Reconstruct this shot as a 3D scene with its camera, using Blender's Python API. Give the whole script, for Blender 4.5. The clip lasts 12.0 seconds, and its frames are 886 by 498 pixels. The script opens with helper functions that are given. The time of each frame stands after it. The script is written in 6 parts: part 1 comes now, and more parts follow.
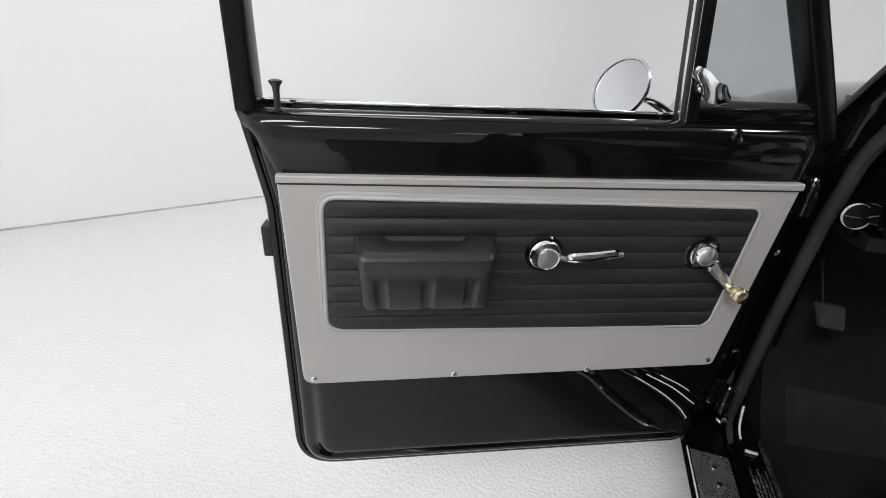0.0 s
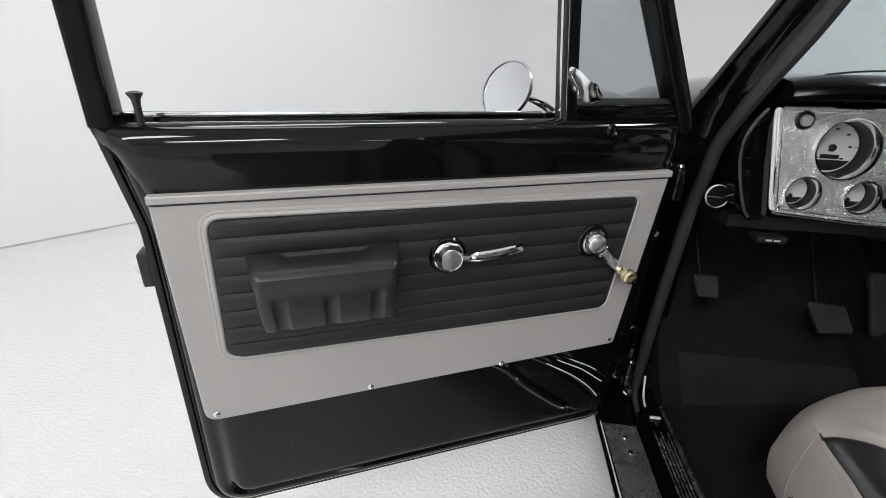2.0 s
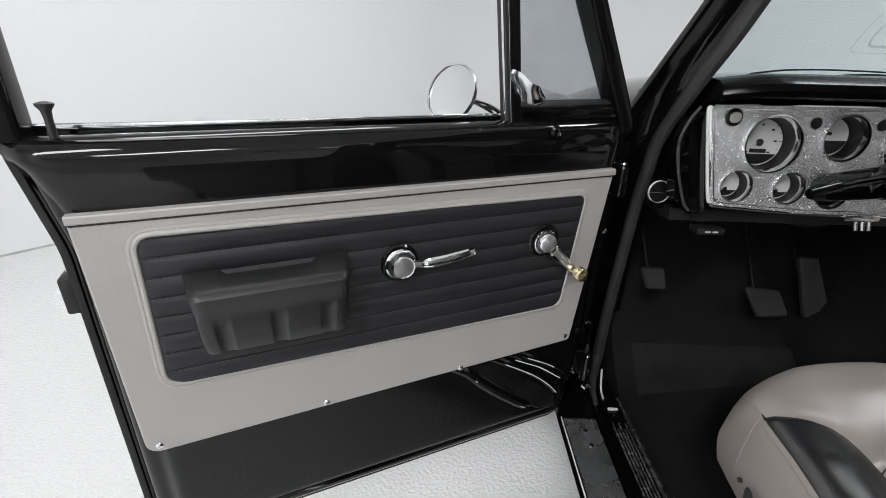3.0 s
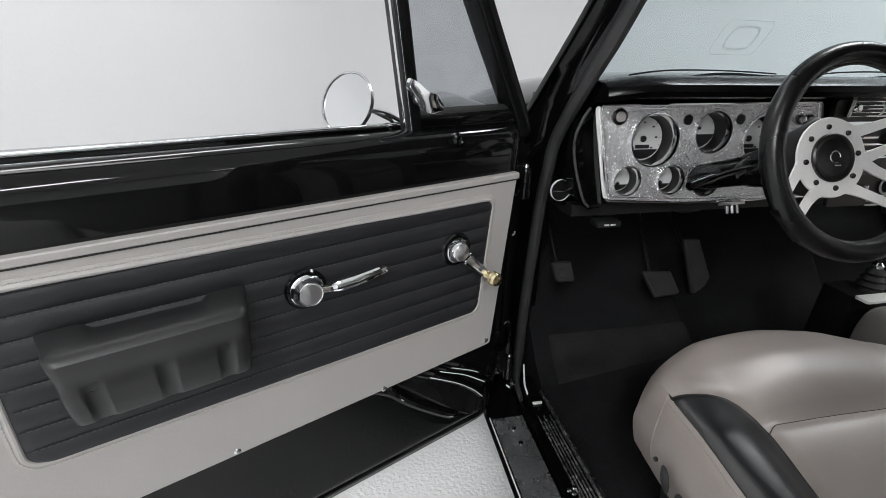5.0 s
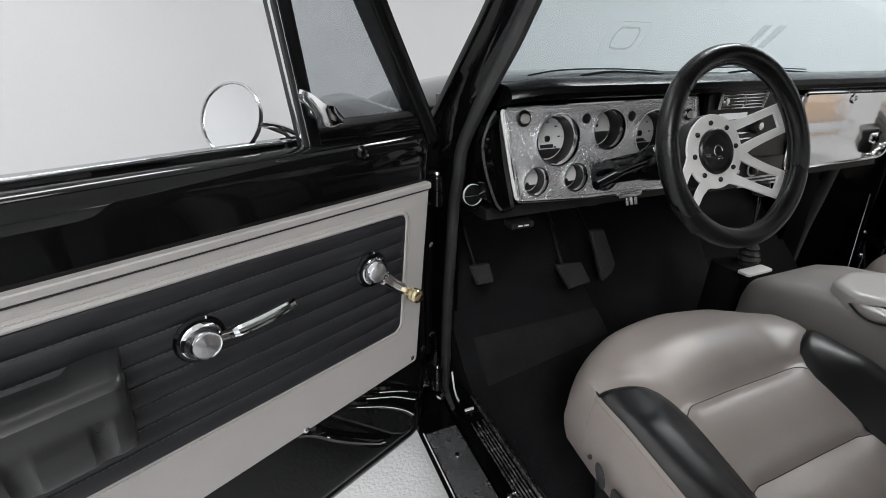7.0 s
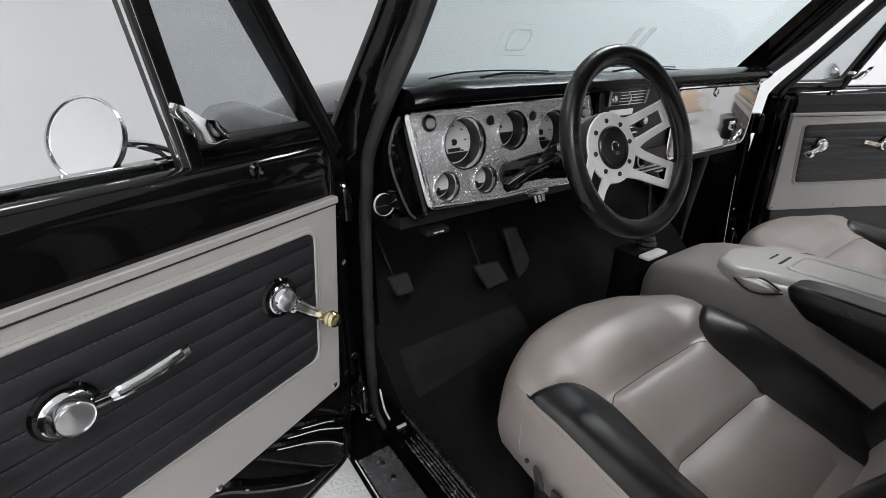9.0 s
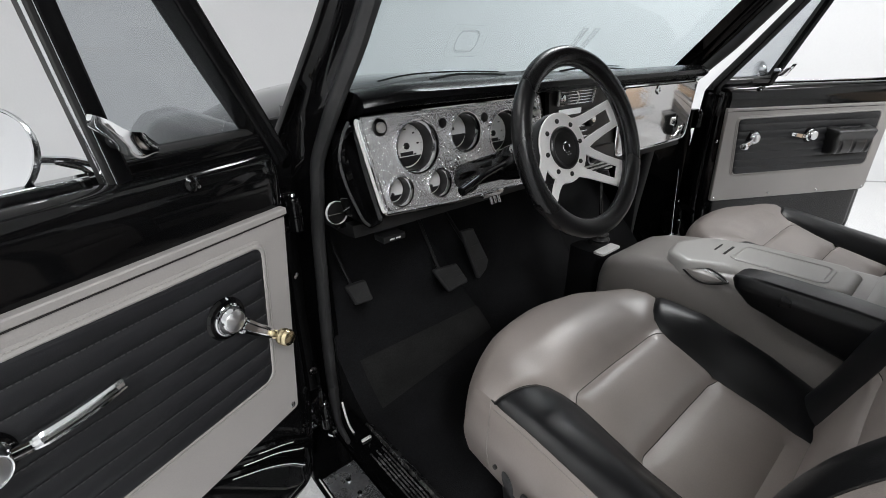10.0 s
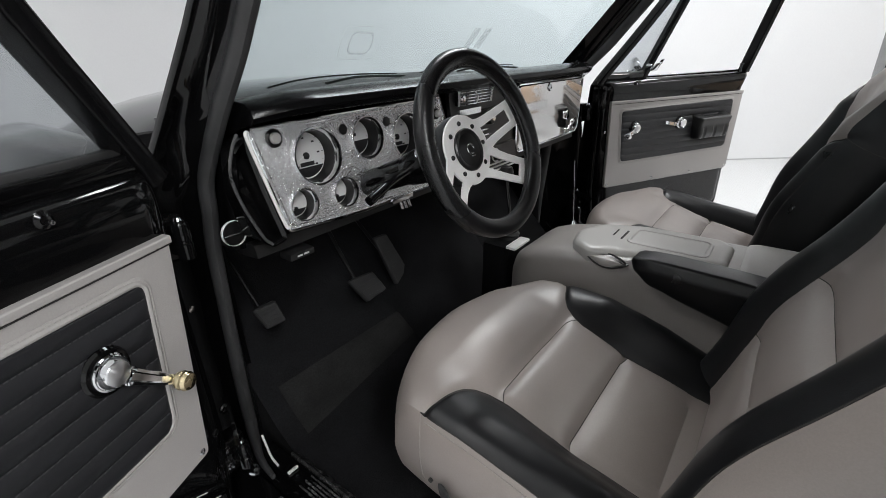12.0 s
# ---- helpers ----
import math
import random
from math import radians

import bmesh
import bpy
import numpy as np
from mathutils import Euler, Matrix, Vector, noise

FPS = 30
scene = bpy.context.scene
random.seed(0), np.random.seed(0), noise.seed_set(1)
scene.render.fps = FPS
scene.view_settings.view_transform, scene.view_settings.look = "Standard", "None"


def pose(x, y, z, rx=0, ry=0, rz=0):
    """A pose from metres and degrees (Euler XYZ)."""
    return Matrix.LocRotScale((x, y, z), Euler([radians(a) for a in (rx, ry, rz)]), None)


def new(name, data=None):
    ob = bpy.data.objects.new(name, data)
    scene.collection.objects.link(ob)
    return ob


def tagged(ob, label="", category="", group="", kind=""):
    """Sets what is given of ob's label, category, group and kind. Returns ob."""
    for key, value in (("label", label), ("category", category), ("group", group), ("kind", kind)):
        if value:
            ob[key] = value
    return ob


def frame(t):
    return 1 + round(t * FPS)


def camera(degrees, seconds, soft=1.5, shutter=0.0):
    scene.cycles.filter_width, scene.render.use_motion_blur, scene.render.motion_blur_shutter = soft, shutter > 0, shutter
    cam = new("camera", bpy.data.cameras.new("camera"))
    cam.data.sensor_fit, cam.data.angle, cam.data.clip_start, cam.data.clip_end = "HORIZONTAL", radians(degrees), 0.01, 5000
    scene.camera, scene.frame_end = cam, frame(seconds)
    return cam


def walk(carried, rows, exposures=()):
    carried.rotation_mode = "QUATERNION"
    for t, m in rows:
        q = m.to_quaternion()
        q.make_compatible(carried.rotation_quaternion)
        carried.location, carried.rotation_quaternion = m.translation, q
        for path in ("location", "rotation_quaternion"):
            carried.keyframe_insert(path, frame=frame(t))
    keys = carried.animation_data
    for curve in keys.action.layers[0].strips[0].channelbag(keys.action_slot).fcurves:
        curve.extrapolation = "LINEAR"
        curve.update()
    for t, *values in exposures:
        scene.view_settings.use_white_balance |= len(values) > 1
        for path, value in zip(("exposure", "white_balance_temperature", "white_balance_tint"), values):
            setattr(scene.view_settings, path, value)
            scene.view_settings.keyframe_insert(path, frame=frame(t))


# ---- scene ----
cam = camera(89.34, 12.0, soft=0.55)
# seconds, x, y, z, heading, pitch, roll
ROWS = [
    (0.0, -1.2785, -0.9462, 1.2191, 16.94, -25.11, 2.92),
    (0.5, -1.2755, -0.9426, 1.2205, 13.99, -24.99, 2.81),
    (1.0, -1.2697, -0.9380, 1.2211, 11.20, -24.77, 2.64),
    (1.5, -1.2621, -0.9340, 1.2198, 8.54, -24.44, 2.40),
    (2.0, -1.2527, -0.9292, 1.2203, 5.95, -24.17, 2.16),
    (2.5, -1.2460, -0.9237, 1.2215, 3.18, -23.91, 1.90),
    (3.0, -1.2412, -0.9154, 1.2211, 0.31, -23.65, 1.66),
    (5.0, -1.2283, -0.8792, 1.2313, -11.14, -23.30, 0.95),
    (5.5, -1.2264, -0.8667, 1.2372, -13.99, -23.51, 0.66),
    (6.0, -1.2243, -0.8537, 1.2406, -16.93, -23.56, 0.57),
    (6.5, -1.2192, -0.8386, 1.2429, -19.86, -23.62, 0.43),
    (7.0, -1.2146, -0.8239, 1.2449, -22.89, -23.59, 0.21),
    (9.0, -1.1941, -0.7864, 1.2465, -34.49, -23.34, -0.58),
    (9.5, -1.1875, -0.7800, 1.2503, -37.30, -23.47, -0.88),
    (10.0, -1.1776, -0.7718, 1.2498, -40.13, -23.40, -1.07),
    (10.5, -1.1705, -0.7642, 1.2500, -43.02, -23.45, -1.38),
    (11.0, -1.1631, -0.7586, 1.2517, -45.94, -23.56, -1.55),
    (11.5, -1.1582, -0.7558, 1.2548, -48.87, -23.69, -1.67),
    (12.0, -1.1537, -0.7563, 1.2568, -51.70, -23.80, -1.93),
]
walk(cam, [(t, pose(x, y, z, 90 + pitch, 0, yaw) @ pose(0, 0, 0, 0, 0, roll)) for t, x, y, z, yaw, pitch, roll in ROWS])

# ---------------------------------------------------------------- light
world = bpy.data.worlds.new("studio")
world.use_nodes = True
world.node_tree.nodes["Background"].inputs["Color"].default_value = (0.9, 0.95, 1.0, 1)
world.node_tree.nodes["Background"].inputs["Strength"].default_value = 0.05
scene.world = world
scene.view_settings.exposure = -0.12
LAMPS = [(-2.5, -3.6, 98, 52), (-0.8, -5.2, 146, 52), (3.2, -2.4, 106, 52), (-3.9, -5.0, 94, 52), (3.4, -6.0, 35, 52), (-2.6, 0.2, 14, 0), (2.3, 0.75, 98, 0), (-2.1, 1.6, 44, 51)]
PANEL = 0.5
ROOM_H = 4.2
for lx, ly, watts, turn in LAMPS:
    lamp = bpy.data.lights.new("ceiling_panel_lamp", "AREA")
    lamp.shape, lamp.size, lamp.size_y, lamp.energy, lamp.color = "RECTANGLE", 2.4, PANEL, watts, (0.975, 0.987, 1.0)
    new("ceiling_panel_lamp", lamp).matrix_world = pose(lx, ly, ROOM_H - 0.09, 0, 0, turn)


# ---------------------------------------------------------------- materials
def mat(name, color, rough=0.5, metal=0.0, coat=0.0, vary=0.0, vscale=6.0, grain=0.0, gscale=300.0, bump=0.0, bscale=400.0,
        wear=0.0, wscale=3.0, spec=0.5, sheen=0.0, kind="noise", bdist=0.002):
    """Principled surface with variation at two scales (vary: blotches, grain: fine), bump and worn roughness."""
    m = bpy.data.materials.new(name)
    m.use_nodes = True
    nt = m.node_tree
    b = nt.nodes["Principled BSDF"]
    b.inputs["Base Color"].default_value = (*color, 1)
    b.inputs["Roughness"].default_value = rough
    b.inputs["Metallic"].default_value = metal
    b.inputs["Coat Weight"].default_value = coat
    b.inputs["Coat Roughness"].default_value = 0.04
    b.inputs["Specular IOR Level"].default_value = spec
    b.inputs["Sheen Weight"].default_value = sheen
    tc = nt.nodes.new("ShaderNodeTexCoord")

    def tex(scale, detail=4.0):
        n = nt.nodes.new("ShaderNodeTexNoise")
        n.inputs["Scale"].default_value, n.inputs["Detail"].default_value = scale, detail
        nt.links.new(tc.outputs["Object"], n.inputs["Vector"])
        return n.outputs["Fac"]

    def remap(out, lo, hi):
        r = nt.nodes.new("ShaderNodeMapRange")
        r.inputs["From Min"].default_value, r.inputs["From Max"].default_value = 0.3, 0.7
        r.inputs["To Min"].default_value, r.inputs["To Max"].default_value = lo, hi
        nt.links.new(out, r.inputs["Value"])
        return r.outputs["Result"]

    if vary or grain:
        mul = nt.nodes.new("ShaderNodeMath")
        mul.operation = "MULTIPLY"
        nt.links.new(remap(tex(vscale), 1 - vary, 1 + vary), mul.inputs[0])
        nt.links.new(remap(tex(gscale, 2.0), 1 - grain, 1 + grain), mul.inputs[1])
        hsv = nt.nodes.new("ShaderNodeHueSaturation")
        hsv.inputs["Color"].default_value = (*color, 1)
        nt.links.new(mul.outputs[0], hsv.inputs["Value"])
        nt.links.new(hsv.outputs["Color"], b.inputs["Base Color"])
    if wear:
        nt.links.new(remap(tex(wscale, 6.0), max(rough - wear, 0.01), rough + wear), b.inputs["Roughness"])
    if bump:
        if kind == "leather":
            v = nt.nodes.new("ShaderNodeTexVoronoi")
            v.inputs["Scale"].default_value = bscale
            nt.links.new(tc.outputs["Object"], v.inputs["Vector"])
            crease = nt.nodes.new("ShaderNodeMath")
            crease.operation = "MULTIPLY_ADD"
            crease.inputs[1].default_value = 1.6
            nt.links.new(tex(46.0, 5.0), crease.inputs[0])
            nt.links.new(v.outputs["Distance"], crease.inputs[2])
            height = crease.outputs[0]
        else:
            height = tex(bscale, 2.0)
        bp = nt.nodes.new("ShaderNodeBump")
        bp.inputs["Strength"].default_value, bp.inputs["Distance"].default_value = bump, bdist
        nt.links.new(height, bp.inputs["Height"])
        nt.links.new(bp.outputs["Normal"], b.inputs["Normal"])
    return m


def glass(name, tint, ior=1.45, haze=0.0):
    """Thin glass: what passes is tinted, what shines is driven by Fresnel."""
    m = bpy.data.materials.new(name)
    m.use_nodes = True
    nt = m.node_tree
    nt.nodes.remove(nt.nodes["Principled BSDF"])
    out = nt.nodes["Material Output"]
    tr, gl, lw, pw, sc, mx = (nt.nodes.new("ShaderNode" + k) for k in ("BsdfTransparent", "BsdfGlossy", "LayerWeight", "Math", "Math", "MixShader"))
    tr.inputs["Color"].default_value = (*tint, 1)
    gl.inputs["Roughness"].default_value = haze
    base = ((ior - 1) / (ior + 1)) ** 2
    lw.inputs["Blend"].default_value = 0.5
    pw.operation, pw.inputs[1].default_value = "POWER", 5.0
    sc.operation, sc.inputs[1].default_value, sc.inputs[2].default_value = "MULTIPLY_ADD", 1 - base, base
    nt.links.new(lw.outputs["Facing"], pw.inputs[0])
    nt.links.new(pw.outputs[0], sc.inputs[0])
    nt.links.new(sc.outputs[0], mx.inputs[0])
    nt.links.new(tr.outputs[0], mx.inputs[1])
    nt.links.new(gl.outputs[0], mx.inputs[2])
    nt.links.new(mx.outputs[0], out.inputs[0])
    return m


def film(name, color, share):
    """A nearly clear skin: mostly what lies behind it, a little of its own colour."""
    m = bpy.data.materials.new(name)
    m.use_nodes = True
    nt = m.node_tree
    nt.nodes.remove(nt.nodes["Principled BSDF"])
    tr, df, mx = (nt.nodes.new("ShaderNode" + k) for k in ("BsdfTransparent", "BsdfDiffuse", "MixShader"))
    df.inputs["Color"].default_value = (*color, 1)
    mx.inputs[0].default_value = share
    nt.links.new(tr.outputs[0], mx.inputs[1])
    nt.links.new(df.outputs[0], mx.inputs[2])
    nt.links.new(mx.outputs[0], nt.nodes["Material Output"].inputs[0])
    return m


def glow(name, color, strength):
    m = bpy.data.materials.new(name)
    m.use_nodes = True
    b = m.node_tree.nodes["Principled BSDF"]
    b.inputs["Base Color"].default_value = (*color, 1)
    b.inputs["Emission Color"].default_value = (*color, 1)
    b.inputs["Emission Strength"].default_value = strength
    return m


M = {
    "wall": mat("white_wall_paint", (0.69, 0.694, 0.70), 0.75, vary=0.02, vscale=0.7, grain=0.01, gscale=60, bump=0.05, bscale=90),
    "floor": mat("white_epoxy_floor", (0.61, 0.612, 0.614), 0.21, vary=0.012, vscale=1.2, grain=0.03, gscale=90, bump=1.0, bscale=85, bdist=0.005, spec=0.4),
    "ceiling": mat("white_ceiling_paint", (0.8, 0.8, 0.8), 0.85, vary=0.02, vscale=1.0, bump=0.05, bscale=80),
    "paint": mat("black_gloss_paint", (0.0038, 0.0038, 0.0041), 0.050, wear=0.025, wscale=5, bump=0.012, bscale=25, spec=0.34),
    "paint_dull": mat("black_semi_gloss_paint", (0.011, 0.011, 0.0114), 0.30, vary=0.2, vscale=9, wear=0.1, wscale=6, bump=0.03, bscale=120, spec=0.3),
    "metal_flat": mat("black_flat_metal", (0.008, 0.008, 0.008), 0.55, vary=0.25, vscale=14, wear=0.1),
    "rubber": mat("grey_black_rubber", (0.047, 0.047, 0.048), 0.55, vary=0.2, vscale=18, wear=0.1, bump=0.08, bscale=250),
    "gasket": mat("black_rubber_gasket", (0.012, 0.012, 0.012), 0.5, vary=0.2, vscale=20, bump=0.05, bscale=300),
    "taupe": mat("taupe_leather", (0.260, 0.226, 0.208), 0.42, spec=0.95, vary=0.05, vscale=7, grain=0.04, gscale=420, bump=0.05, bscale=620, kind="leather"),
    "taupe_board": mat("taupe_vinyl_board", (0.372, 0.354, 0.340), 0.42, vary=0.035, vscale=5, grain=0.03, gscale=420, bump=0.08, bscale=600, wear=0.05, wscale=7, kind="leather"),
    "taupe_plastic": mat("taupe_plastic", (0.37, 0.358, 0.342), 0.33, vary=0.04, vscale=8, grain=0.03, gscale=350, bump=0.06, bscale=700, wear=0.05),
    "taupe_console": mat("taupe_console_vinyl", (0.275, 0.256, 0.243), 0.34, vary=0.05, vscale=7, grain=0.04, gscale=380, bump=0.06, bscale=620, wear=0.06, wscale=6, spec=0.6, kind="leather"),
    "charcoal": mat("charcoal_leather", (0.0074, 0.0077, 0.0087), 0.34, spec=0.36, vary=0.12, vscale=9, grain=0.05, gscale=420, bump=0.05, bscale=620, wear=0.07, wscale=9, kind="leather"),
    "charcoal_rib": mat("charcoal_ribbed_vinyl", (0.0175, 0.0180, 0.0202), 0.46, spec=0.38, vary=0.12, vscale=12, grain=0.06, gscale=500, bump=0.10, bscale=650, wear=0.06, kind="leather"),
    "abs": mat("black_moulded_plastic", (0.0165, 0.0168, 0.0172), 0.38, vary=0.12, vscale=16, grain=0.05, gscale=500, bump=0.05, bscale=800, wear=0.08),
    "wheel_grip": mat("black_leather_grip", (0.0060, 0.0060, 0.0065), 0.27, vary=0.15, vscale=25, spec=0.4, bump=0.08, bscale=600, wear=0.08, kind="leather"),
    "dash_pad": mat("black_padded_vinyl", (0.005, 0.005, 0.0055), 0.17, vary=0.15, vscale=10, spec=0.20, bump=0.04, bscale=700, wear=0.06, kind="leather"),
    "carpet": mat("black_loop_carpet", (0.0084, 0.0085, 0.0094), 0.95, vary=0.25, vscale=12, grain=0.4, gscale=260, bump=0.6, bscale=320, spec=0.2),
    "mat": mat("black_rubber_mat", (0.0122, 0.0120, 0.0119), 0.8, vary=0.3, vscale=16, grain=0.3, gscale=240, bump=0.3, bscale=300, spec=0.25),
    "pedal": mat("grey_pedal_rubber", (0.024, 0.024, 0.0245), 0.6, vary=0.2, vscale=25, bump=0.1, bscale=300),
    "chrome": mat("bright_chrome", (0.86, 0.87, 0.88), 0.06, metal=1.0, wear=0.03, wscale=20),
    "chrome_worn": mat("worn_chrome", (0.72, 0.73, 0.74), 0.16, metal=1.0, vary=0.08, vscale=30, wear=0.08, wscale=30),
    "stainless": mat("polished_stainless", (0.84, 0.83, 0.82), 0.045, metal=1.0, wear=0.02, wscale=6, bump=0.01, bscale=6),
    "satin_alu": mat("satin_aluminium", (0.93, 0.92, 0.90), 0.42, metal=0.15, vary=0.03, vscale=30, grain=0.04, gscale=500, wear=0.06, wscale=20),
    "spun_alu": mat("spun_aluminium", (0.80, 0.80, 0.81), 0.30, metal=1.0, vary=0.05, vscale=60),
    "bezel": mat("pebbled_aluminium", (0.90, 0.905, 0.925), 0.20, metal=0.95, vary=0.05, vscale=45, grain=0.45, gscale=760, bump=1.0, bscale=820, bdist=0.0014, wear=0.05, wscale=60),
    "scuff": mat("scuffed_aluminium", (0.46, 0.468, 0.48), 0.26, metal=0.8, vary=0.07, vscale=10, grain=0.10, gscale=160, wear=0.06, wscale=14, bump=0.05, bscale=120),
    "dial_ring": mat("brushed_dial_ring", (0.88, 0.88, 0.88), 0.10, metal=1.0, vary=0.05, vscale=40, wear=0.05, wscale=40),
    "needle": mat("white_needle", (0.85, 0.85, 0.84), 0.4, vary=0.02, vscale=50),
    "paint_frame": mat("black_satin_frame_paint", (0.0045, 0.0045, 0.0048), 0.16, wear=0.05, wscale=9, bump=0.01, bscale=30, spec=0.14),
    "thread_taupe": mat("taupe_thread", (0.31, 0.285, 0.265), 0.6, vary=0.1, vscale=200),
    "film": film("pale_reflection_film", (0.95, 0.96, 0.96), 0.11),
    "brass": mat("polished_brass", (0.74, 0.63, 0.40), 0.26, metal=1.0, vary=0.06, vscale=40, wear=0.06, wscale=40),
    "dial": mat("white_dial_face", (0.74, 0.74, 0.73), 0.55, vary=0.02, vscale=30),
    "ink": mat("black_printing", (0.012, 0.012, 0.013), 0.5),
    "gauge_black": mat("black_gauge_well", (0.007, 0.007, 0.007), 0.30, vary=0.1),
    "thread_light": mat("pale_grey_thread", (0.42, 0.40, 0.38), 0.7, vary=0.1, vscale=200),
    "thread_dark": mat("dark_grey_thread", (0.050, 0.050, 0.053), 0.7, vary=0.1, vscale=200),
    "seam": mat("dark_seam", (0.02, 0.018, 0.017), 0.8),
    "tan": mat("dark_tan_headliner", (0.11, 0.088, 0.070), 0.8, vary=0.06, vscale=5, grain=0.05, gscale=200, bump=0.1, bscale=300),
    "mirror": mat("mirror_silver", (0.90, 0.91, 0.92), 0.012, metal=1.0),
    "vent_glass": glass("grey_tinted_glass", (0.770, 0.788, 0.800), 1.5),
    "side_glass": glass("pale_tinted_glass", (0.85, 0.86, 0.87), 1.5),
    "windshield": glass("blue_tinted_windshield", (0.872, 0.920, 0.930), 1.5),
    # patchy grey base stands in for streaks of light on black ridges
    "tread": mat("grey_streaked_tread", (0.30, 0.30, 0.305), 0.22, metal=0.7, vary=0.6, vscale=30, grain=0.4, gscale=160, wear=0.12, wscale=60, bump=0.2, bscale=90, spec=0.8),
    "rail": mat("worn_black_rail", (0.20, 0.20, 0.20), 0.26, metal=0.8, vary=0.5, vscale=22, grain=0.5, gscale=120, wear=0.12, wscale=40, bump=0.15, bscale=140),
    "car_tan": mat("tan_car_paint", (0.40, 0.285, 0.195), 0.18, coat=0.6, vary=0.06, vscale=3, wear=0.05),
    "tyre": mat("tyre_rubber", (0.02, 0.02, 0.02), 0.8, vary=0.2, vscale=20, bump=0.2, bscale=80),
    "lampshine": glow("lamp_diffuser", (1.0, 0.985, 0.965), 3.0),
    "caulk": mat("grey_joint_sealant", (0.40, 0.40, 0.40), 0.8, vary=0.15, vscale=8),
}

# a few dark specks of dirt on the floor
dirt = M["floor"].node_tree
cells, near_dot, blot = (dirt.nodes.new("ShaderNode" + k) for k in ("TexVoronoi", "Math", "MixRGB"))
dirt_at = dirt.nodes.new("ShaderNodeTexCoord")
cells.inputs["Scale"].default_value = 3.1
near_dot.operation, near_dot.inputs[1].default_value = "LESS_THAN", 0.013
blot.inputs["Color2"].default_value = (0.22, 0.21, 0.20, 1)
shade_in = dirt.nodes["Principled BSDF"].inputs["Base Color"]
dirt.links.new(shade_in.links[0].from_socket, blot.inputs["Color1"])
dirt.links.new(dirt_at.outputs["Object"], cells.inputs["Vector"])
dirt.links.new(cells.outputs["Distance"], near_dot.inputs[0])
dirt.links.new(near_dot.outputs[0], blot.inputs["Fac"])
dirt.links.new(blot.outputs["Color"], shade_in)
# turned metal: the grain runs round the disc's centre
spun = M["spun_alu"].node_tree
turn_grain = spun.nodes.new("ShaderNodeTangent")
turn_grain.direction_type, turn_grain.axis = "RADIAL", "X"
spun.nodes["Principled BSDF"].inputs["Anisotropic"].default_value = 0.85
spun.nodes["Principled BSDF"].inputs["Anisotropic Rotation"].default_value = 0.25
spun.links.new(turn_grain.outputs["Tangent"], spun.nodes["Principled BSDF"].inputs["Tangent"])


# ---------------------------------------------------------------- mesh tools
def part(name, bm, material, parent=None, label="", sharp=0.62):
    """Links a bmesh as one mesh object under a thing or a part."""
    bmesh.ops.recalc_face_normals(bm, faces=bm.faces)
    for f in bm.faces:
        f.smooth = True
    for e in bm.edges:
        if len(e.link_faces) == 2 and e.calc_face_angle(0) > sharp:
            e.smooth = False
    me = bpy.data.meshes.new(name)
    bm.to_mesh(me)
    bm.free()
    me.materials.append(M[material] if isinstance(material, str) else material)
    ob = new(name, me)
    if parent is not None:
        ob.parent = parent
    return tagged(ob, label)


def thing(name, label, category, m=None, group="", kind=""):
    ob = new(name)
    ob.empty_display_size = 0.1
    if m is not None:
        ob.matrix_world = m
    return tagged(ob, label, category, group, kind)


def add_loft(bm, rings, closed=True, cap=True, loop=False):
    vs = [[bm.verts.new(p) for p in r] for r in rings]
    n = len(vs[0])
    pairs = list(zip(vs, vs[1:])) + ([(vs[-1], vs[0])] if loop else [])
    for a, b in pairs:
        for i in range(n if closed else n - 1):
            j = (i + 1) % n
            try:
                bm.faces.new((a[i], a[j], b[j], b[i]))
            except ValueError:
                pass
    if cap and not loop and closed:
        for r in (vs[0], vs[-1]):
            try:
                bm.faces.new(r)
            except ValueError:
                pass
    return vs


def loft(rings, closed=True, cap=True, loop=False):
    bm = bmesh.new()
    add_loft(bm, rings, closed, cap, loop)
    bmesh.ops.remove_doubles(bm, verts=bm.verts, dist=1e-5)
    return bm


def add_box(bm, lo, hi, bevel=0.0, m=None, seg=2):
    c = bmesh.ops.create_cube(bm, size=1.0)["verts"]
    for v in c:
        v.co = Vector([lo[k] + (v.co[k] + 0.5) * (hi[k] - lo[k]) for k in range(3)])
    if bevel:
        es = list({e for v in c for e in v.link_edges})
        r = bmesh.ops.bevel(bm, geom=es, offset=bevel, segments=seg, affect="EDGES", profile=0.5)
        c = list({v for f in r["faces"] for v in f.verts} | {v for v in c if v.is_valid})
    if m is not None:
        for v in c:
            v.co = m @ v.co
    return bm


def box(lo, hi, bevel=0.0, m=None, seg=2):
    return add_box(bmesh.new(), lo, hi, bevel, m, seg)


def fillet(points, radius, seg=5):
    """A closed outline with rounded corners; radius may be one number or one a corner."""
    out = []
    n = len(points)
    for i, p in enumerate(points):
        r = radius[i] if isinstance(radius, (list, tuple)) else radius
        p = Vector(p)
        a, b = Vector(points[i - 1]) - p, Vector(points[(i + 1) % n]) - p
        if r <= 0:
            out.append(p)
            continue
        d = min(r / max(math.tan(a.angle(b) / 2), 0.05), a.length * 0.48, b.length * 0.48)
        s, e = p + a.normalized() * d, p + b.normalized() * d
        for k in range(seg + 1):
            t = k / seg
            out.append(s * (1 - t) ** 2 + p * (2 * t * (1 - t)) + e * t ** 2)
    return out


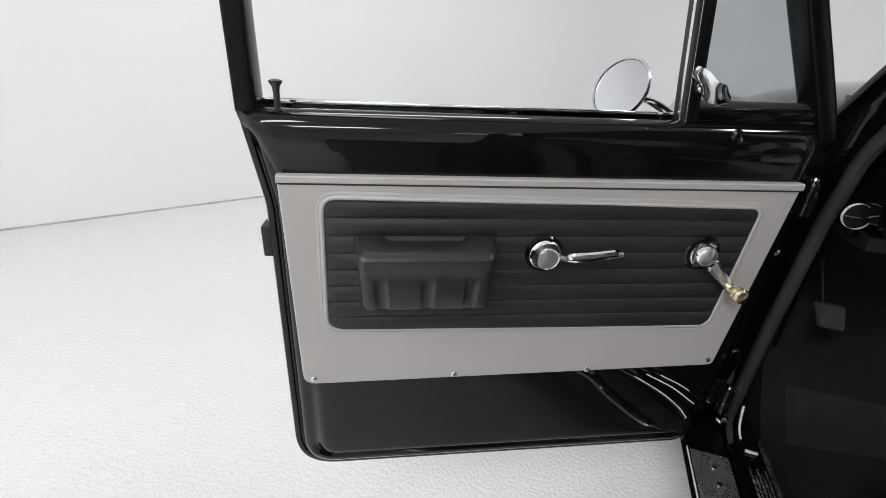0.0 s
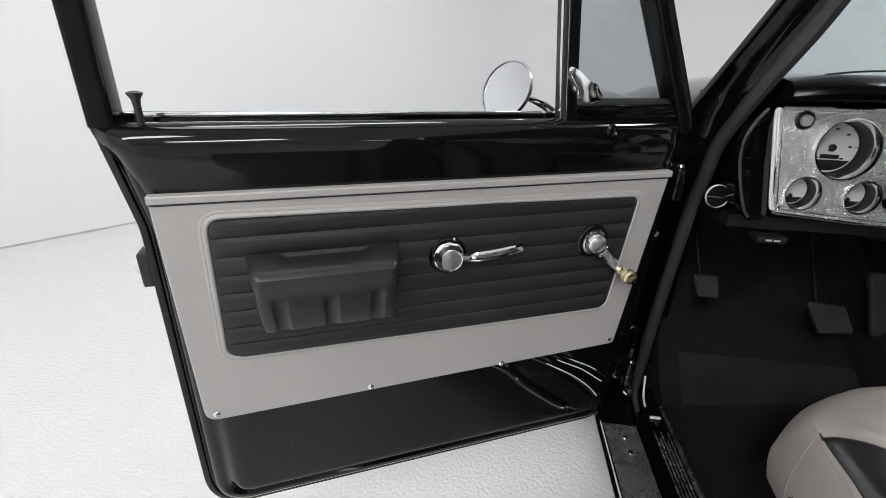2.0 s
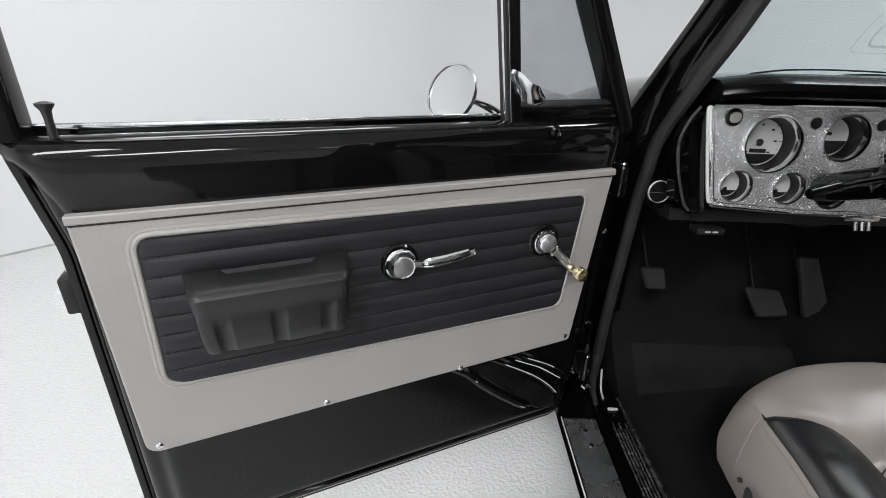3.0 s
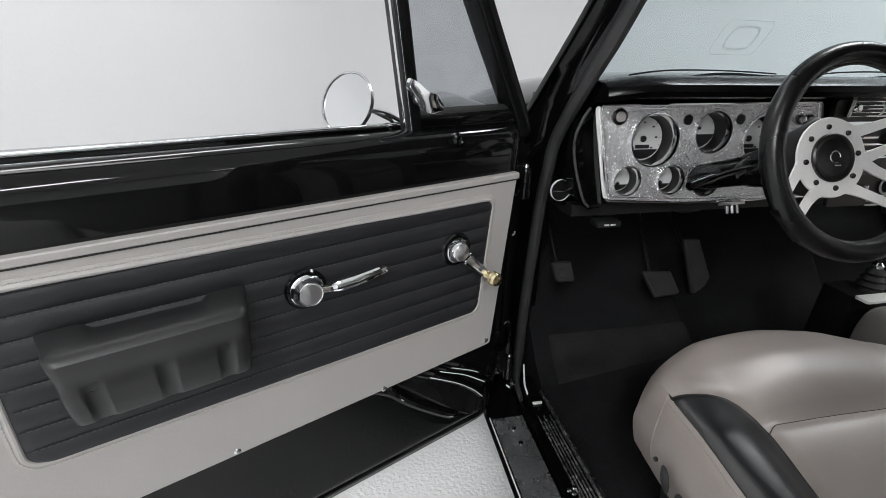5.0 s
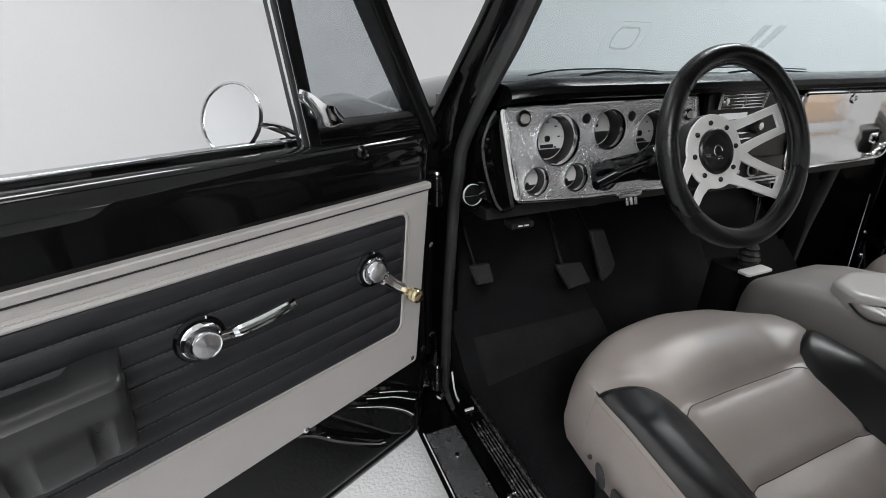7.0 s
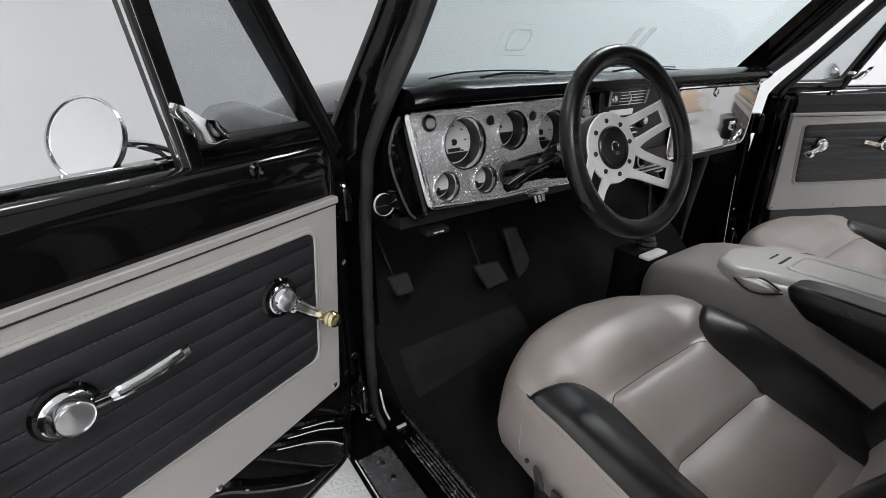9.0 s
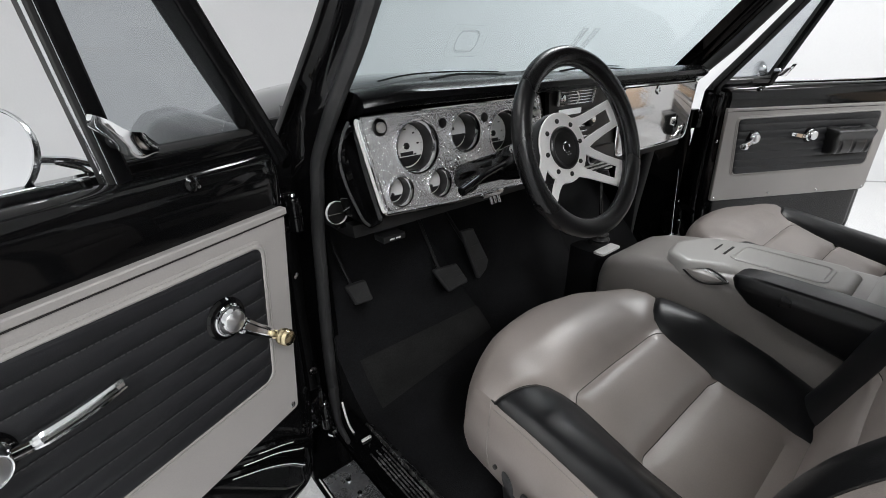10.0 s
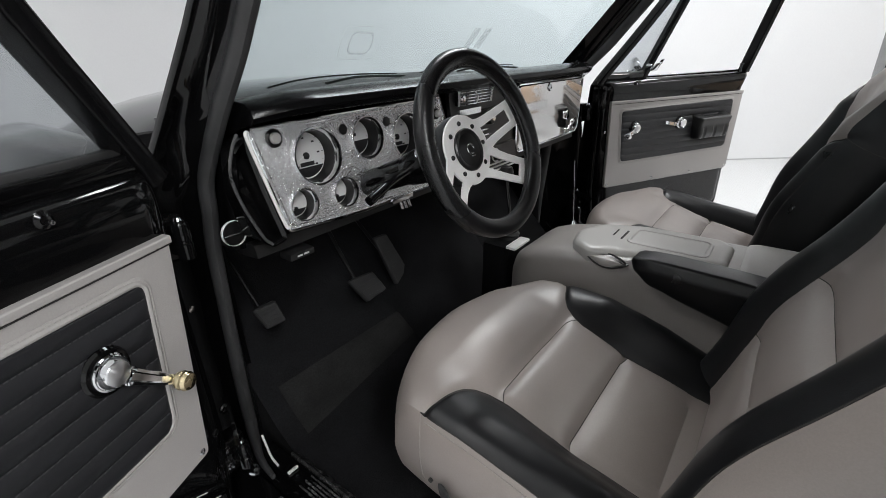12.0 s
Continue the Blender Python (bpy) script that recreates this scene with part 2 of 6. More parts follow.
def inset(points, d):
    """The outline moved inwards by d (anticlockwise or clockwise, either way)."""
    n = len(points)
    area = sum(points[i - 1][0] * points[i][1] - points[i][0] * points[i - 1][1] for i in range(n))
    sg = 1 if area > 0 else -1
    out = []
    for i in range(n):
        a, p, b = Vector(points[i - 1]), Vector(points[i]), Vector(points[(i + 1) % n])
        e1, e2 = (p - a).normalized(), (b - p).normalized()
        nrm = Vector((-e1.y - e2.y, e1.x + e2.x))
        nrm = nrm / max(nrm.length_squared * 0.5, 0.3)
        out.append(p + nrm * (sg * d))
    return out


def sweep(path, profile, up=(0, 0, 1), closed=False, cap=True, scales=None):
    """A profile of (side, up) points drawn along a path."""
    up = Vector(up)
    pts = [Vector(p) for p in path]
    rings = []
    for i, p in enumerate(pts):
        if closed:
            d = (pts[(i + 1) % len(pts)] - pts[i - 1]).normalized()
        else:
            d = (pts[min(i + 1, len(pts) - 1)] - pts[max(i - 1, 0)]).normalized()
        side = d.cross(up)
        side = side.normalized() if side.length > 1e-4 else Vector((1, 0, 0))
        u = side.cross(d).normalized()
        k = scales[i] if scales else 1.0
        rings.append([p + side * (a * k) + u * (b * k) for a, b in profile])
    return loft(rings, True, cap, closed)


def circle(r, n=12, ry=None):
    return [(r * math.cos(2 * math.pi * i / n), (ry or r) * math.sin(2 * math.pi * i / n)) for i in range(n)]


def tube(path, r, n=8, closed=False, scales=None, up=(0.02, 0.03, 1)):
    return sweep(path, circle(r, n), up, closed, True, scales)


def lathe(profile, n=32, m=None):
    """A profile of (radius, height) points turned about z, then placed by m."""
    rings = [[Vector((r * math.cos(2 * math.pi * i / n), r * math.sin(2 * math.pi * i / n), z)) for i in range(n)] for r, z in profile]
    bm = loft(rings, True, False)
    if m is not None:
        bmesh.ops.transform(bm, matrix=m, verts=bm.verts)
    return bm


def smooth_path(points, n=8):
    """A Catmull-Rom curve through the points."""
    pts = [Vector(p) for p in points]
    pts = [pts[0] * 2 - pts[1]] + pts + [pts[-1] * 2 - pts[-2]]
    out = []
    for i in range(1, len(pts) - 2):
        p0, p1, p2, p3 = pts[i - 1:i + 3]
        for k in range(n):
            t = k / n
            out.append(0.5 * (2 * p1 + (p2 - p0) * t + (2 * p0 - 5 * p1 + 4 * p2 - p3) * t * t + (3 * p1 - p0 - 3 * p2 + p3) * t ** 3))
    return out + [pts[-2]]


def towards(axis, at=(0, 0, 0)):
    """A pose whose z axis points along axis."""
    return Matrix.Translation(at) @ Vector(axis).to_track_quat("Z", "Y").to_matrix().to_4x4()


def lerp(a, b, t):
    return a + (b - a) * t


def table(rows, v):
    """Straight lines between the rows (key, value)."""
    for (a, p), (b, q) in zip(rows, rows[1:]):
        if v <= b:
            return lerp(p, q, min(max((v - a) / (b - a), 0), 1))
    return rows[-1][1]


# ---------------------------------------------------------------- the studio
floor_bm = box((-40, -40, -0.1), (40, 40, 0.0))
tagged(part("floor", floor_bm, "floor"), "glossy white epoxy studio floor with fine texture", "floor", kind="structure")
CORNERS = [Vector(c) for c in ((0.02, 6.42), (-7.9, -3.28), (-0.6, -10.6), (8.5, -4.95))]


def room_wall(name, a, b, label):
    """A straight wall from a to b, 0.15 m thick, on the outer side."""
    d = (b - a).normalized()
    nrm = Vector((-d.y, d.x))
    if nrm.dot((a + b) / 2 - Vector((0, -3))) < 0:
        nrm = -nrm
    q = [a, b, b + nrm * 0.15, a + nrm * 0.15]
    bm = loft([[Vector((v.x, v.y, z)) for v in q] for z in (0.0, ROOM_H)])
    ob = tagged(part(name, bm, "wall"), label, "wall", kind="structure")
    e = (a + nrm * 0.002 - d * 0.0, b + nrm * 0.002)
    part("baseboard_joint", box((0, -0.010, 0.0), ((b - a).length, 0.004, 0.012), 0.0,
         Matrix.Translation((a.x, a.y, 0)) @ Matrix.Rotation(math.atan2(d.y, d.x), 4, "Z")), "caulk", ob, "thin grey sealant joint")
    return ob


def cove(name, c, a, b, r):
    """The rounded corner between two walls."""
    u, v = (a - c).normalized(), (b - c).normalized()
    s, e = c + u * r, c + v * r
    out = (c - (a + b) / 2).normalized() * 0.15
    line = [s * (1 - t) ** 2 + c * (2 * t * (1 - t)) + e * t ** 2 for t in [k / 24 for k in range(25)]]
    ring = line + [q + out for q in reversed(line)]
    bm = loft([[Vector((q.x, q.y, z)) for q in ring] for z in (0.0, ROOM_H)])
    tagged(part(name, bm, "wall"), "white rounded studio corner", "wall", kind="structure")
    return s, e


RC = 2.4
ends = []
for i, nm in enumerate(("wall_corner_north", "wall_corner_west", "wall_corner_south", "wall_corner_east")):
    ends.append(cove(nm, CORNERS[i], CORNERS[i - 1], CORNERS[(i + 1) % 4], RC))
for i, nm in enumerate(("wall_west", "wall_southwest", "wall_southeast", "wall_east")):
    room_wall(nm, ends[i][1], ends[(i + 1) % 4][0], "plain matt white studio wall")
ceil_poly = [Vector((c.x * 1.02, c.y * 1.02, 0)) for c in CORNERS]
tagged(part("ceiling", loft([[Vector((v.x, v.y, z)) for v in ceil_poly] for z in (ROOM_H, ROOM_H + 0.12)]), "ceiling"),
       "flat white studio ceiling", "ceiling", kind="structure")
for lx, ly, watts, turn in LAMPS:
    lt = thing("ceiling_light", "flat white rectangular light panel under the ceiling", "ceiling light", pose(lx, ly, ROOM_H, 0, 0, turn), "ceiling lights")
    part("frame", loft([[Vector((x, y, z)) for x, y in ((-1.25, -PANEL / 2 - 0.04), (1.25, -PANEL / 2 - 0.04), (1.25, PANEL / 2 + 0.04), (-1.25, PANEL / 2 + 0.04))] for z in (0.0, -0.07)]), "satin_alu", lt)
    part("diffuser", box((-1.2, -PANEL / 2 - 0.01, -0.08), (1.2, PANEL / 2 + 0.01, -0.0705)), "lampshine", lt)

# ---------------------------------------------------------------- the doors
HX = 0.887
OPEN_L, OPEN_R = 66.2, 60.6
PW = 0.06          # inner face of the trim board, inboard of the hinge line


def door(name, m, angle, low_front, label, lean=0.0, rake=0.0):
    """m: 1 for the driver's side, -1 for the passenger's. Local points are (inboard, rearward, up). lean, rake: how the window frame leans inboard and rearward."""
    d = thing(name, label, "car door", pose(-m * HX, 0, 0, 0, 0, -m * angle))

    def V(w, s, z):
        up = max(z - 1.112, 0.0)
        if lean and w < -0.03:
            w = lerp(w, -0.03 + (w + 0.03) * 0.08, min(max((z - 0.97) / 0.07, 0.0), 1.0))
        return Vector((m * (w + lean * up), -(s + rake * up * max(0.95 - s, 0.0)), z))

    def face(points, w):
        return [V(w, s, z) for s, z in points]

    def disc(profile, w, s, z, n=32):
        return lathe(profile, n, towards(V(1, 0, 0), V(w, s, z)))

    # shell: outer skin, edge and pressed inner panel
    outline = [(0.035, 1.10), (0.035, 0.62), (0.066, 0.399), (0.944, 0.381), (0.943, 0.97), (0.968, 1.108)]

    def edge(dist):
        """The door's outline moved inwards, its corners still round."""
        return fillet([tuple(q) for q in inset(outline, dist)], [max(r - dist * 0.9, 0.006) for r in (0.02, 0.2, 0.05, 0.085, 0.2, 0.015)], 9)

    def ring(dist, w, valley=0.0):
        return [V(w - valley * min(max((0.50 - z) / 0.06, 0), 1), s, z) for s, z in edge(dist)]

    out = edge(0.0)
    rings = [ring(dd, w, v) for dd, w, v in ((0.018, -0.105, 0), (-0.006, -0.10, 0), (-0.012, -0.085, 0), (-0.012, -0.078, 0), (0.0, -0.074, 0), (0.0, 0.008, 0), (0.003, 0.014, 0), (0.009, 0.016, 0), (0.0125, 0.0155, 0), (0.0145, 0.010, 0), (0.0175, 0.010, 0), (0.0195, 0.018, 0), (0.024, 0.027, 0), (0.031, 0.032, 0.001), (0.037, 0.035, 0.004), (0.042, 0.037, 0.010), (0.046, 0.039, 0.015), (0.051, 0.041, 0.016), (0.057, 0.043, 0.009), (0.063, 0.045, 0.002), (0.069, 0.0465, 0), (0.077, 0.0472, 0), (0.10, 0.0472, 0))]
    part("door_shell", loft(rings), "paint", d, "glossy black painted door shell")
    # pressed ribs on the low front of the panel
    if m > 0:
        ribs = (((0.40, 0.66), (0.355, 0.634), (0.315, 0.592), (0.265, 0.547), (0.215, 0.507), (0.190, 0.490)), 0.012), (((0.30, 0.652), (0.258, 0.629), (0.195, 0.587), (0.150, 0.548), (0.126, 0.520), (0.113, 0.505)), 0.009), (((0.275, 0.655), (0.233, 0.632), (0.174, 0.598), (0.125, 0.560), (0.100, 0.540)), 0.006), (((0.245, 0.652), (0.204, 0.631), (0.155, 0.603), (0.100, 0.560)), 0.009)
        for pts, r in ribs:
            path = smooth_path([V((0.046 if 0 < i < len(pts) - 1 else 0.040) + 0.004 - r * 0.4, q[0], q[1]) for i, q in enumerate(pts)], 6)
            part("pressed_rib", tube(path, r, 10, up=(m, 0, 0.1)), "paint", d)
            # pale tube along the rib stands in for its highlight line
            part("rib_highlight", tube([p + V(r * 0.86, 0, -r * 0.25) for p in path[5:-4]], 0.0014, 6, up=(m, 0, 0.1)), "satin_alu", d, "pale tube standing in for the highlight on a pressed rib")
    # rolled belt rail under the window
    prof = [(-0.075, 1.05), (-0.075, 1.112), (-0.055, 1.122), (-0.012, 1.124), (-0.010, 1.116), (0.010, 1.119), (0.024, 1.118), (0.036, 1.113), (0.044, 1.105), (0.0485, 1.094), (0.0505, 1.080), (0.0505, 1.062), (0.049, 1.040), (0.048, 1.015), (0.046, 1.000), (0.0, 1.000)]
    rr = []
    for f, k in ((0.0, 0.30), (0.006, 0.42), (0.018, 0.75), (0.034, 0.95), (0.06, 1.0), (0.35, 1.0), (0.60, 1.0), (0.85, 1.0), (0.945, 1.0), (0.966, 0.93), (0.982, 0.72), (0.993, 0.42), (1.0, 0.30)):
        rr.append([V(w if w < 0 else w * k, lerp(0.036, table([(1.0, 0.926), (1.02, 0.929), (1.04, 0.935), (1.062, 0.944), (1.08, 0.951), (1.095, 0.962), (1.12, 0.970)], z), f), z - (0.004 * (1 - k) if z > 1.1 else 0)) for w, z in prof])
    part("belt_rail", loft(rr), "paint", d)
    part("window_felt", box((-0.003, 0, 0), (0.003, 0.64, 0.006), 0.002, Matrix.Translation(V(-0.006, 0.935, 1.122))), "chrome_worn", d, "thin bright strip along the window slot")
    # window frame
    fr = smooth_path([(0.028, 1.095), (0.049, 1.145), (0.123, 1.28), (0.203, 1.43), (0.254, 1.515), (0.32, 1.552), (0.45, 1.561), (0.62, 1.562), (0.88, 1.562), (0.935, 1.54), (0.949, 1.49), (0.949, 1.40), (0.949, 1.25), (0.949, 1.114)], 5)
    part("window_frame", frame_bar(V, fr, -0.018, 0.030, 0.031, 0.007), "paint_frame", d, "black painted window frame")
    # vent window
    slope = 0.125
    bar = [(0.2745 + slope * (z - 1.125), z) for z in (1.118, 1.25, 1.40, 1.555)]
    part("division_bar", frame_bar(V, bar, 0.002, 0.026, 0.021, 0.004), "paint_frame", d, "black window division bar")
    part("channel_felt", frame_bar(V, [(s + 0.0125, z) for s, z in bar], -0.004, 0.022, 0.005, 0.001), "gasket", d, "black felt lined glass channel")
    part("channel_edge", frame_bar(V, [(s + 0.0155, z) for s, z in bar], 0.010, 0.0165, 0.0014, 0.0004), "chrome_worn", d, "bright outer edge of the glass channel")
    part("bar_edge", frame_bar(V, [(s + 0.0095, z) for s, z in bar], 0.018, 0.0245, 0.002, 0.0006), "chrome_worn", d, "bright edge of the window channel")
    part("vent_sill", frame_bar(V, [(0.045, 1.129), (0.10, 1.129), (0.20, 1.128), (0.282, 1.127)], -0.012, 0.022, 0.026, 0.005), "paint", d)
    vw = thing_part("vent_window", d)
    glass_out = fillet([(0.056, 1.147), (0.266, 1.146), (0.316, 1.515), (0.272, 1.515)], [0.012, 0.012, 0.02, 0.01], 4)
    gring = [face(inset(glass_out, -0.012), -0.012), face(inset(glass_out, -0.012), 0.012), face(inset(glass_out, -0.005), 0.014), face(inset(glass_out, 0.001), 0.006), face(inset(glass_out, 0.002), -0.012)]
    part("gasket", loft(gring, True, False, True), "gasket", vw, "black rubber vent gasket")
    pane = part("pane", loft([face(inset(glass_out, 0.001), -0.002), face(inset(glass_out, 0.001), 0.002)]), "vent_glass", vw, "grey tinted vent glass")
    pane.visible_shadow = False
    latch = smooth_path([V(0.045, 0.302, 1.192), V(0.056, 0.294, 1.185), V(0.062, 0.281, 1.171), V(0.062, 0.266, 1.161), V(0.058, 0.247, 1.154)], 6)
    n = len(latch)
    lp = [(0.0, -0.0165), (0.0035, -0.011), (0.0060, -0.004), (0.0065, 0.004), (0.0035, 0.011), (0.0, 0.0165), (-0.004, 0.009), (-0.004, -0.009)]
    part("latch", sweep(latch, lp, V(0.25, 0.55, 0.8), False, True, [max(0.25, 1.1 * math.sin(math.pi * (0.22 + 0.70 * k / (n - 1))) ** 0.8) for k in range(n)]), "chrome", vw, "chrome vent latch lever")
    part("latch_base", disc([(0.0, 0.0), (0.012, 0.0), (0.011, 0.012), (0.008, 0.024), (0.0, 0.026)], 0.014, 0.272, 1.168, 18), "chrome", vw)
    # trim board, cap and ribbed insert
    board = fillet([(0.072, 1.022), (0.910, 1.022), (0.902, 0.641), low_front], [0.004, 0.004, 0.022, 0.012], 5)
    part("trim_board", loft([face(board, 0.046), face(board, PW - 0.003), face(inset(board, 0.003), PW)]), "taupe_board", d, "taupe vinyl covered door board")
    cap = [(0.048, 1.0195), (0.0608, 1.0195), (0.0618, 1.0205), (0.0618, 1.0285), (0.0602, 1.0305), (0.048, 1.031)]
    part("trim_cap", loft([[V(w, s, z) for w, z in cap] for s in (0.0705, 0.30, 0.60, 0.9105)]), "taupe_board", d, "taupe cap strip along the board")
    part("cap_seam", loft([[V(w, s, z) for w, z in ((0.056, 1.0172), (0.0612, 1.0172), (0.0612, 1.0190), (0.056, 1.0190))] for s in (0.074, 0.50, 0.908)]), "seam", d)
    ins = fillet([(0.132, 0.987), (0.846, 0.996), (0.851, 0.764), (0.158, 0.757)], [0.016, 0.022, 0.022, 0.022], 6)
    part("insert_backing", loft([face(inset(ins, dd), PW + w) for dd, w in ((-0.0125, -0.002), (-0.0115, 0.0008), (-0.0085, 0.0016), (-0.0072, 0.0010), (-0.0055, 0.0024), (-0.003, 0.0038), (-0.0005, 0.0034), (0.0014, 0.0015), (0.0022, -0.0005))]), "taupe_board", d)
    part("insert_base", loft([face(inset(ins, 0.0005), PW - 0.001), face(inset(ins, 0.0005), PW + 0.0018)]), "charcoal_rib", d, "charcoal ribbed insert")
    lo, hi, count = 0.757, 0.996, 8

    def span(z):
        """The insert's front and rear ends at a height."""
        ss = []
        for i in range(len(ins)):
            a, b = ins[i - 1], ins[i]
            if (a.y - z) * (b.y - z) <= 0 and abs(a.y - b.y) > 1e-9:
                ss.append(lerp(a.x, b.x, (z - a.y) / (b.y - a.y)))
        return (min(ss), max(ss)) if len(ss) > 1 else None

    for k in range(count):
        z0, z1 = lerp(lo, hi, k / count), lerp(lo, hi, (k + 1) / count)
        rows = []
        for j in range(9):
            t = j / 8
            z = lerp(z0, z1, t)
            e = span(min(max(z, lo + 0.0015), hi - 0.0055))
            h = PW + 0.0022 + 0.0040 * (1 - abs(2 * t - 1) ** 2.2)
            U = [0.0, 0.004, 0.009, 0.016, 0.026] + [0.026 + 0.948 * i / 20 for i in range(1, 20)] + [0.974, 0.984, 0.991, 0.996, 1.0]
            rows.append([V(PW + 0.0012 + (h - PW - 0.0012) * min(1.0, min(u, 1 - u) / 0.02) ** 0.5 + 0.0005 * math.sin(u * 50 + k * 1.7) * (1 - abs(2 * t - 1)), lerp(e[0] + 0.0012, e[1] - 0.0012, u), min(z, hi - 0.0035)) for u in U])
        rows = [[V(PW - 0.001, -p.y, p.z) for p in rows[0]]] + rows + [[V(PW - 0.001, -p.y, p.z) for p in rows[-1]]]
        part("rib", loft(rows, False, False), "charcoal_rib", d)
    st = bmesh.new()
    for k in range(1, count):
        z = lerp(lo, hi, k / count)
        e = span(z)
        s = e[0] + 0.006
        while s < e[1] - 0.006:
            add_box(st, (0, 0, 0), (0.0014, 0.0044, 0.0012), 0, Matrix.Translation(V(PW + 0.0034, s + 0.0044, z - 0.0006)))
            s += 0.0072
    part("channel_stitching", st, "thread_dark", d, "dark grey stitching between the ribs")
    st = bmesh.new()
    border = inset(ins, -0.0078)
    acc = 0.0
    for i in range(len(border)):
        a, b = Vector(border[i - 1]), Vector(border[i])
        L = (b - a).length
        u = acc
        while u < L:
            c = a + (b - a) * (u / max(L, 1e-6))
            dd = (b - a).normalized() * 0.0021
            q = [(c - dd), (c + dd)]
            nn = Vector((-dd.y, dd.x)) * 0.42
            vs = [V(PW + 0.0008, *p) for p in (q[0] - nn, q[1] - nn, q[1] + nn, q[0] + nn)]
            top = [v + V(0.0014, 0, 0) for v in vs]
            add_loft(st, [vs, top])
            u += 0.0062
        acc = u - L
    part("border_stitching", st, "thread_light", d, "pale stitching round the insert")
    # screws along the foot of the board
    for s, z in ((0.884, 0.655), (0.630, 0.656), (0.373, 0.658), (low_front[0] + 0.014, low_front[1] + 0.014)):
        part("screw", disc([(0.0, 0.0), (0.0056, 0.0), (0.0056, 0.001), (0.0038, 0.0026), (0.002, 0.003), (0.0016, 0.0014), (0.0, 0.0014)], PW, s, z, 14), "chrome_worn", d)
    # map pocket arm rest
    pk = thing_part("arm_rest", d)
    prof = [(0.058, 0.941), (0.072, 0.942), (0.088, 0.940), (0.104, 0.9375), (0.113, 0.934), (0.1175, 0.928), (0.1165, 0.921), (0.114, 0.912), (0.1115, 0.903), (0.1100, 0.896), (0.1105, 0.889), (0.1120, 0.885), (0.1125, 0.878), (0.1125, 0.862), (0.110, 0.848), (0.104, 0.839), (0.090, 0.835), (0.058, 0.834)]
    rr = []
    grooves = [(sg - 0.6905) / 0.104 for sg in (0.760, 0.6885, 0.620)]
    ends_k = [(-1.0, 0.40), (-0.985, 0.72), (-0.955, 0.90), (-0.91, 0.98), (-0.86, 1.0), (-0.55, 1.0), (-0.50, 1.0), (0.50, 1.0), (0.55, 1.0), (0.86, 1.0), (0.91, 0.98), (0.955, 0.90), (0.985, 0.72), (1.0, 0.40)]
    ends_k = sorted(ends_k + [(g + dg, 1.0) for g in grooves for dg in (-0.135, -0.11, -0.085, -0.04, 0.04, 0.085, 0.11, 0.135)])
    for u, k in ends_k:
        dip = max(min(max((0.110 - abs(u - g)) / 0.05, 0), 1) for g in grooves)
        ears = min(max((abs(u) - 0.50) / 0.12, 0), 1)
        row = []
        for w, z in prof:
            wide = table([(0.83, 0.100), (0.88, 0.104), (0.93, 0.1075), (0.95, 0.109)], z)
            back = min(max((0.095 - w) / 0.037, 0), 1) if z > 0.93 else 0
            row.append(V(0.058 + (w - 0.058) * k - 0.0045 * dip * table([(0.834, 0.0), (0.842, 1.0), (0.876, 1.0), (0.888, 0.35), (0.897, 0.0)], z) * (1 if w > 0.09 else 0), 0.6905 + u * (wide + 0.006 * back), 0.882 + (z - 0.890) * (1.0 if z > 0.89 else 1.06) * lerp(1, k, 0.16) + back * (0.011 * ears * min(k + 0.3, 1) - 0.004)))
        rr.append(row)
    part("body", loft(rr), "abs", pk, "black moulded plastic arm rest")
    for s in (0.760, 0.620):
        # flat black disc stands in for the shade inside the screw hole
        part("screw_hole_disc", disc([(0.0, 0.0003), (0.0056, 0.0003), (0.0060, 0.0008), (0.0062, -0.003)], 0.1090, s, 0.8795, 18), "ink", pk, "black disc standing in for a shaded screw hole")
    # inside handle
    hd = thing_part("door_handle", d)
    hs, hz = 0.4965, 0.909
    part("plate", disc([(0.0, 0.0), (0.031, 0.0), (0.032, 0.004), (0.029, 0.008), (0.020, 0.010), (0.0, 0.010)], PW + 0.004, hs, hz), "paint", hd, "glossy black round escutcheon")
    part("cup", disc([(0.014, 0.0), (0.0165, 0.008), (0.0235, 0.011), (0.0255, 0.0135), (0.0255, 0.016), (0.0225, 0.0185), (0.0205, 0.024), (0.0195, 0.031), (0.0182, 0.033), (0.0172, 0.0325), (0.0168, 0.031), (0.0, 0.031)], PW - 0.002, hs, hz, 48), "chrome", hd)
    part("cap", disc([(0.0166, 0.0), (0.0164, 0.0012), (0.0158, 0.0018), (0.0006, 0.0042), (0.0, 0.0042)], PW + 0.0285, hs, hz, 48), "spun_alu", hd, "spun aluminium cap")
    arm = [V(PW + 0.020, hs - 0.020, hz + 0.000), V(PW + 0.019, hs - 0.036, hz - 0.003), V(PW + 0.022, hs - 0.046, hz - 0.001), V(PW + 0.0265, hs - 0.073, hz + 0.003), V(PW + 0.0305, hs - 0.100, hz + 0.009), V(PW + 0.031, hs - 0.122, hz + 0.013)]
    ap = smooth_path(arm, 5)
    na = len(ap)
    part("lever", sweep(ap, [(-0.006, -0.009), (-0.002, -0.0112), (0.004, -0.0108), (0.0068, -0.0075), (0.0060, -0.005), (0.0025, -0.0035), (0.0025, 0.0035), (0.0060, 0.005), (0.0068, 0.0075), (0.004, 0.0108), (-0.002, 0.0112), (-0.006, 0.009)], (0, 0, 1), False, True,
                        [(0.62 if k < 7 else 0.62 + 0.24 * min((k - 6) / 5, 1)) * (1 - 0.22 * (k / na) ** 3) for k in range(na)]), "chrome", hd, "chrome lever with a ridged grip")
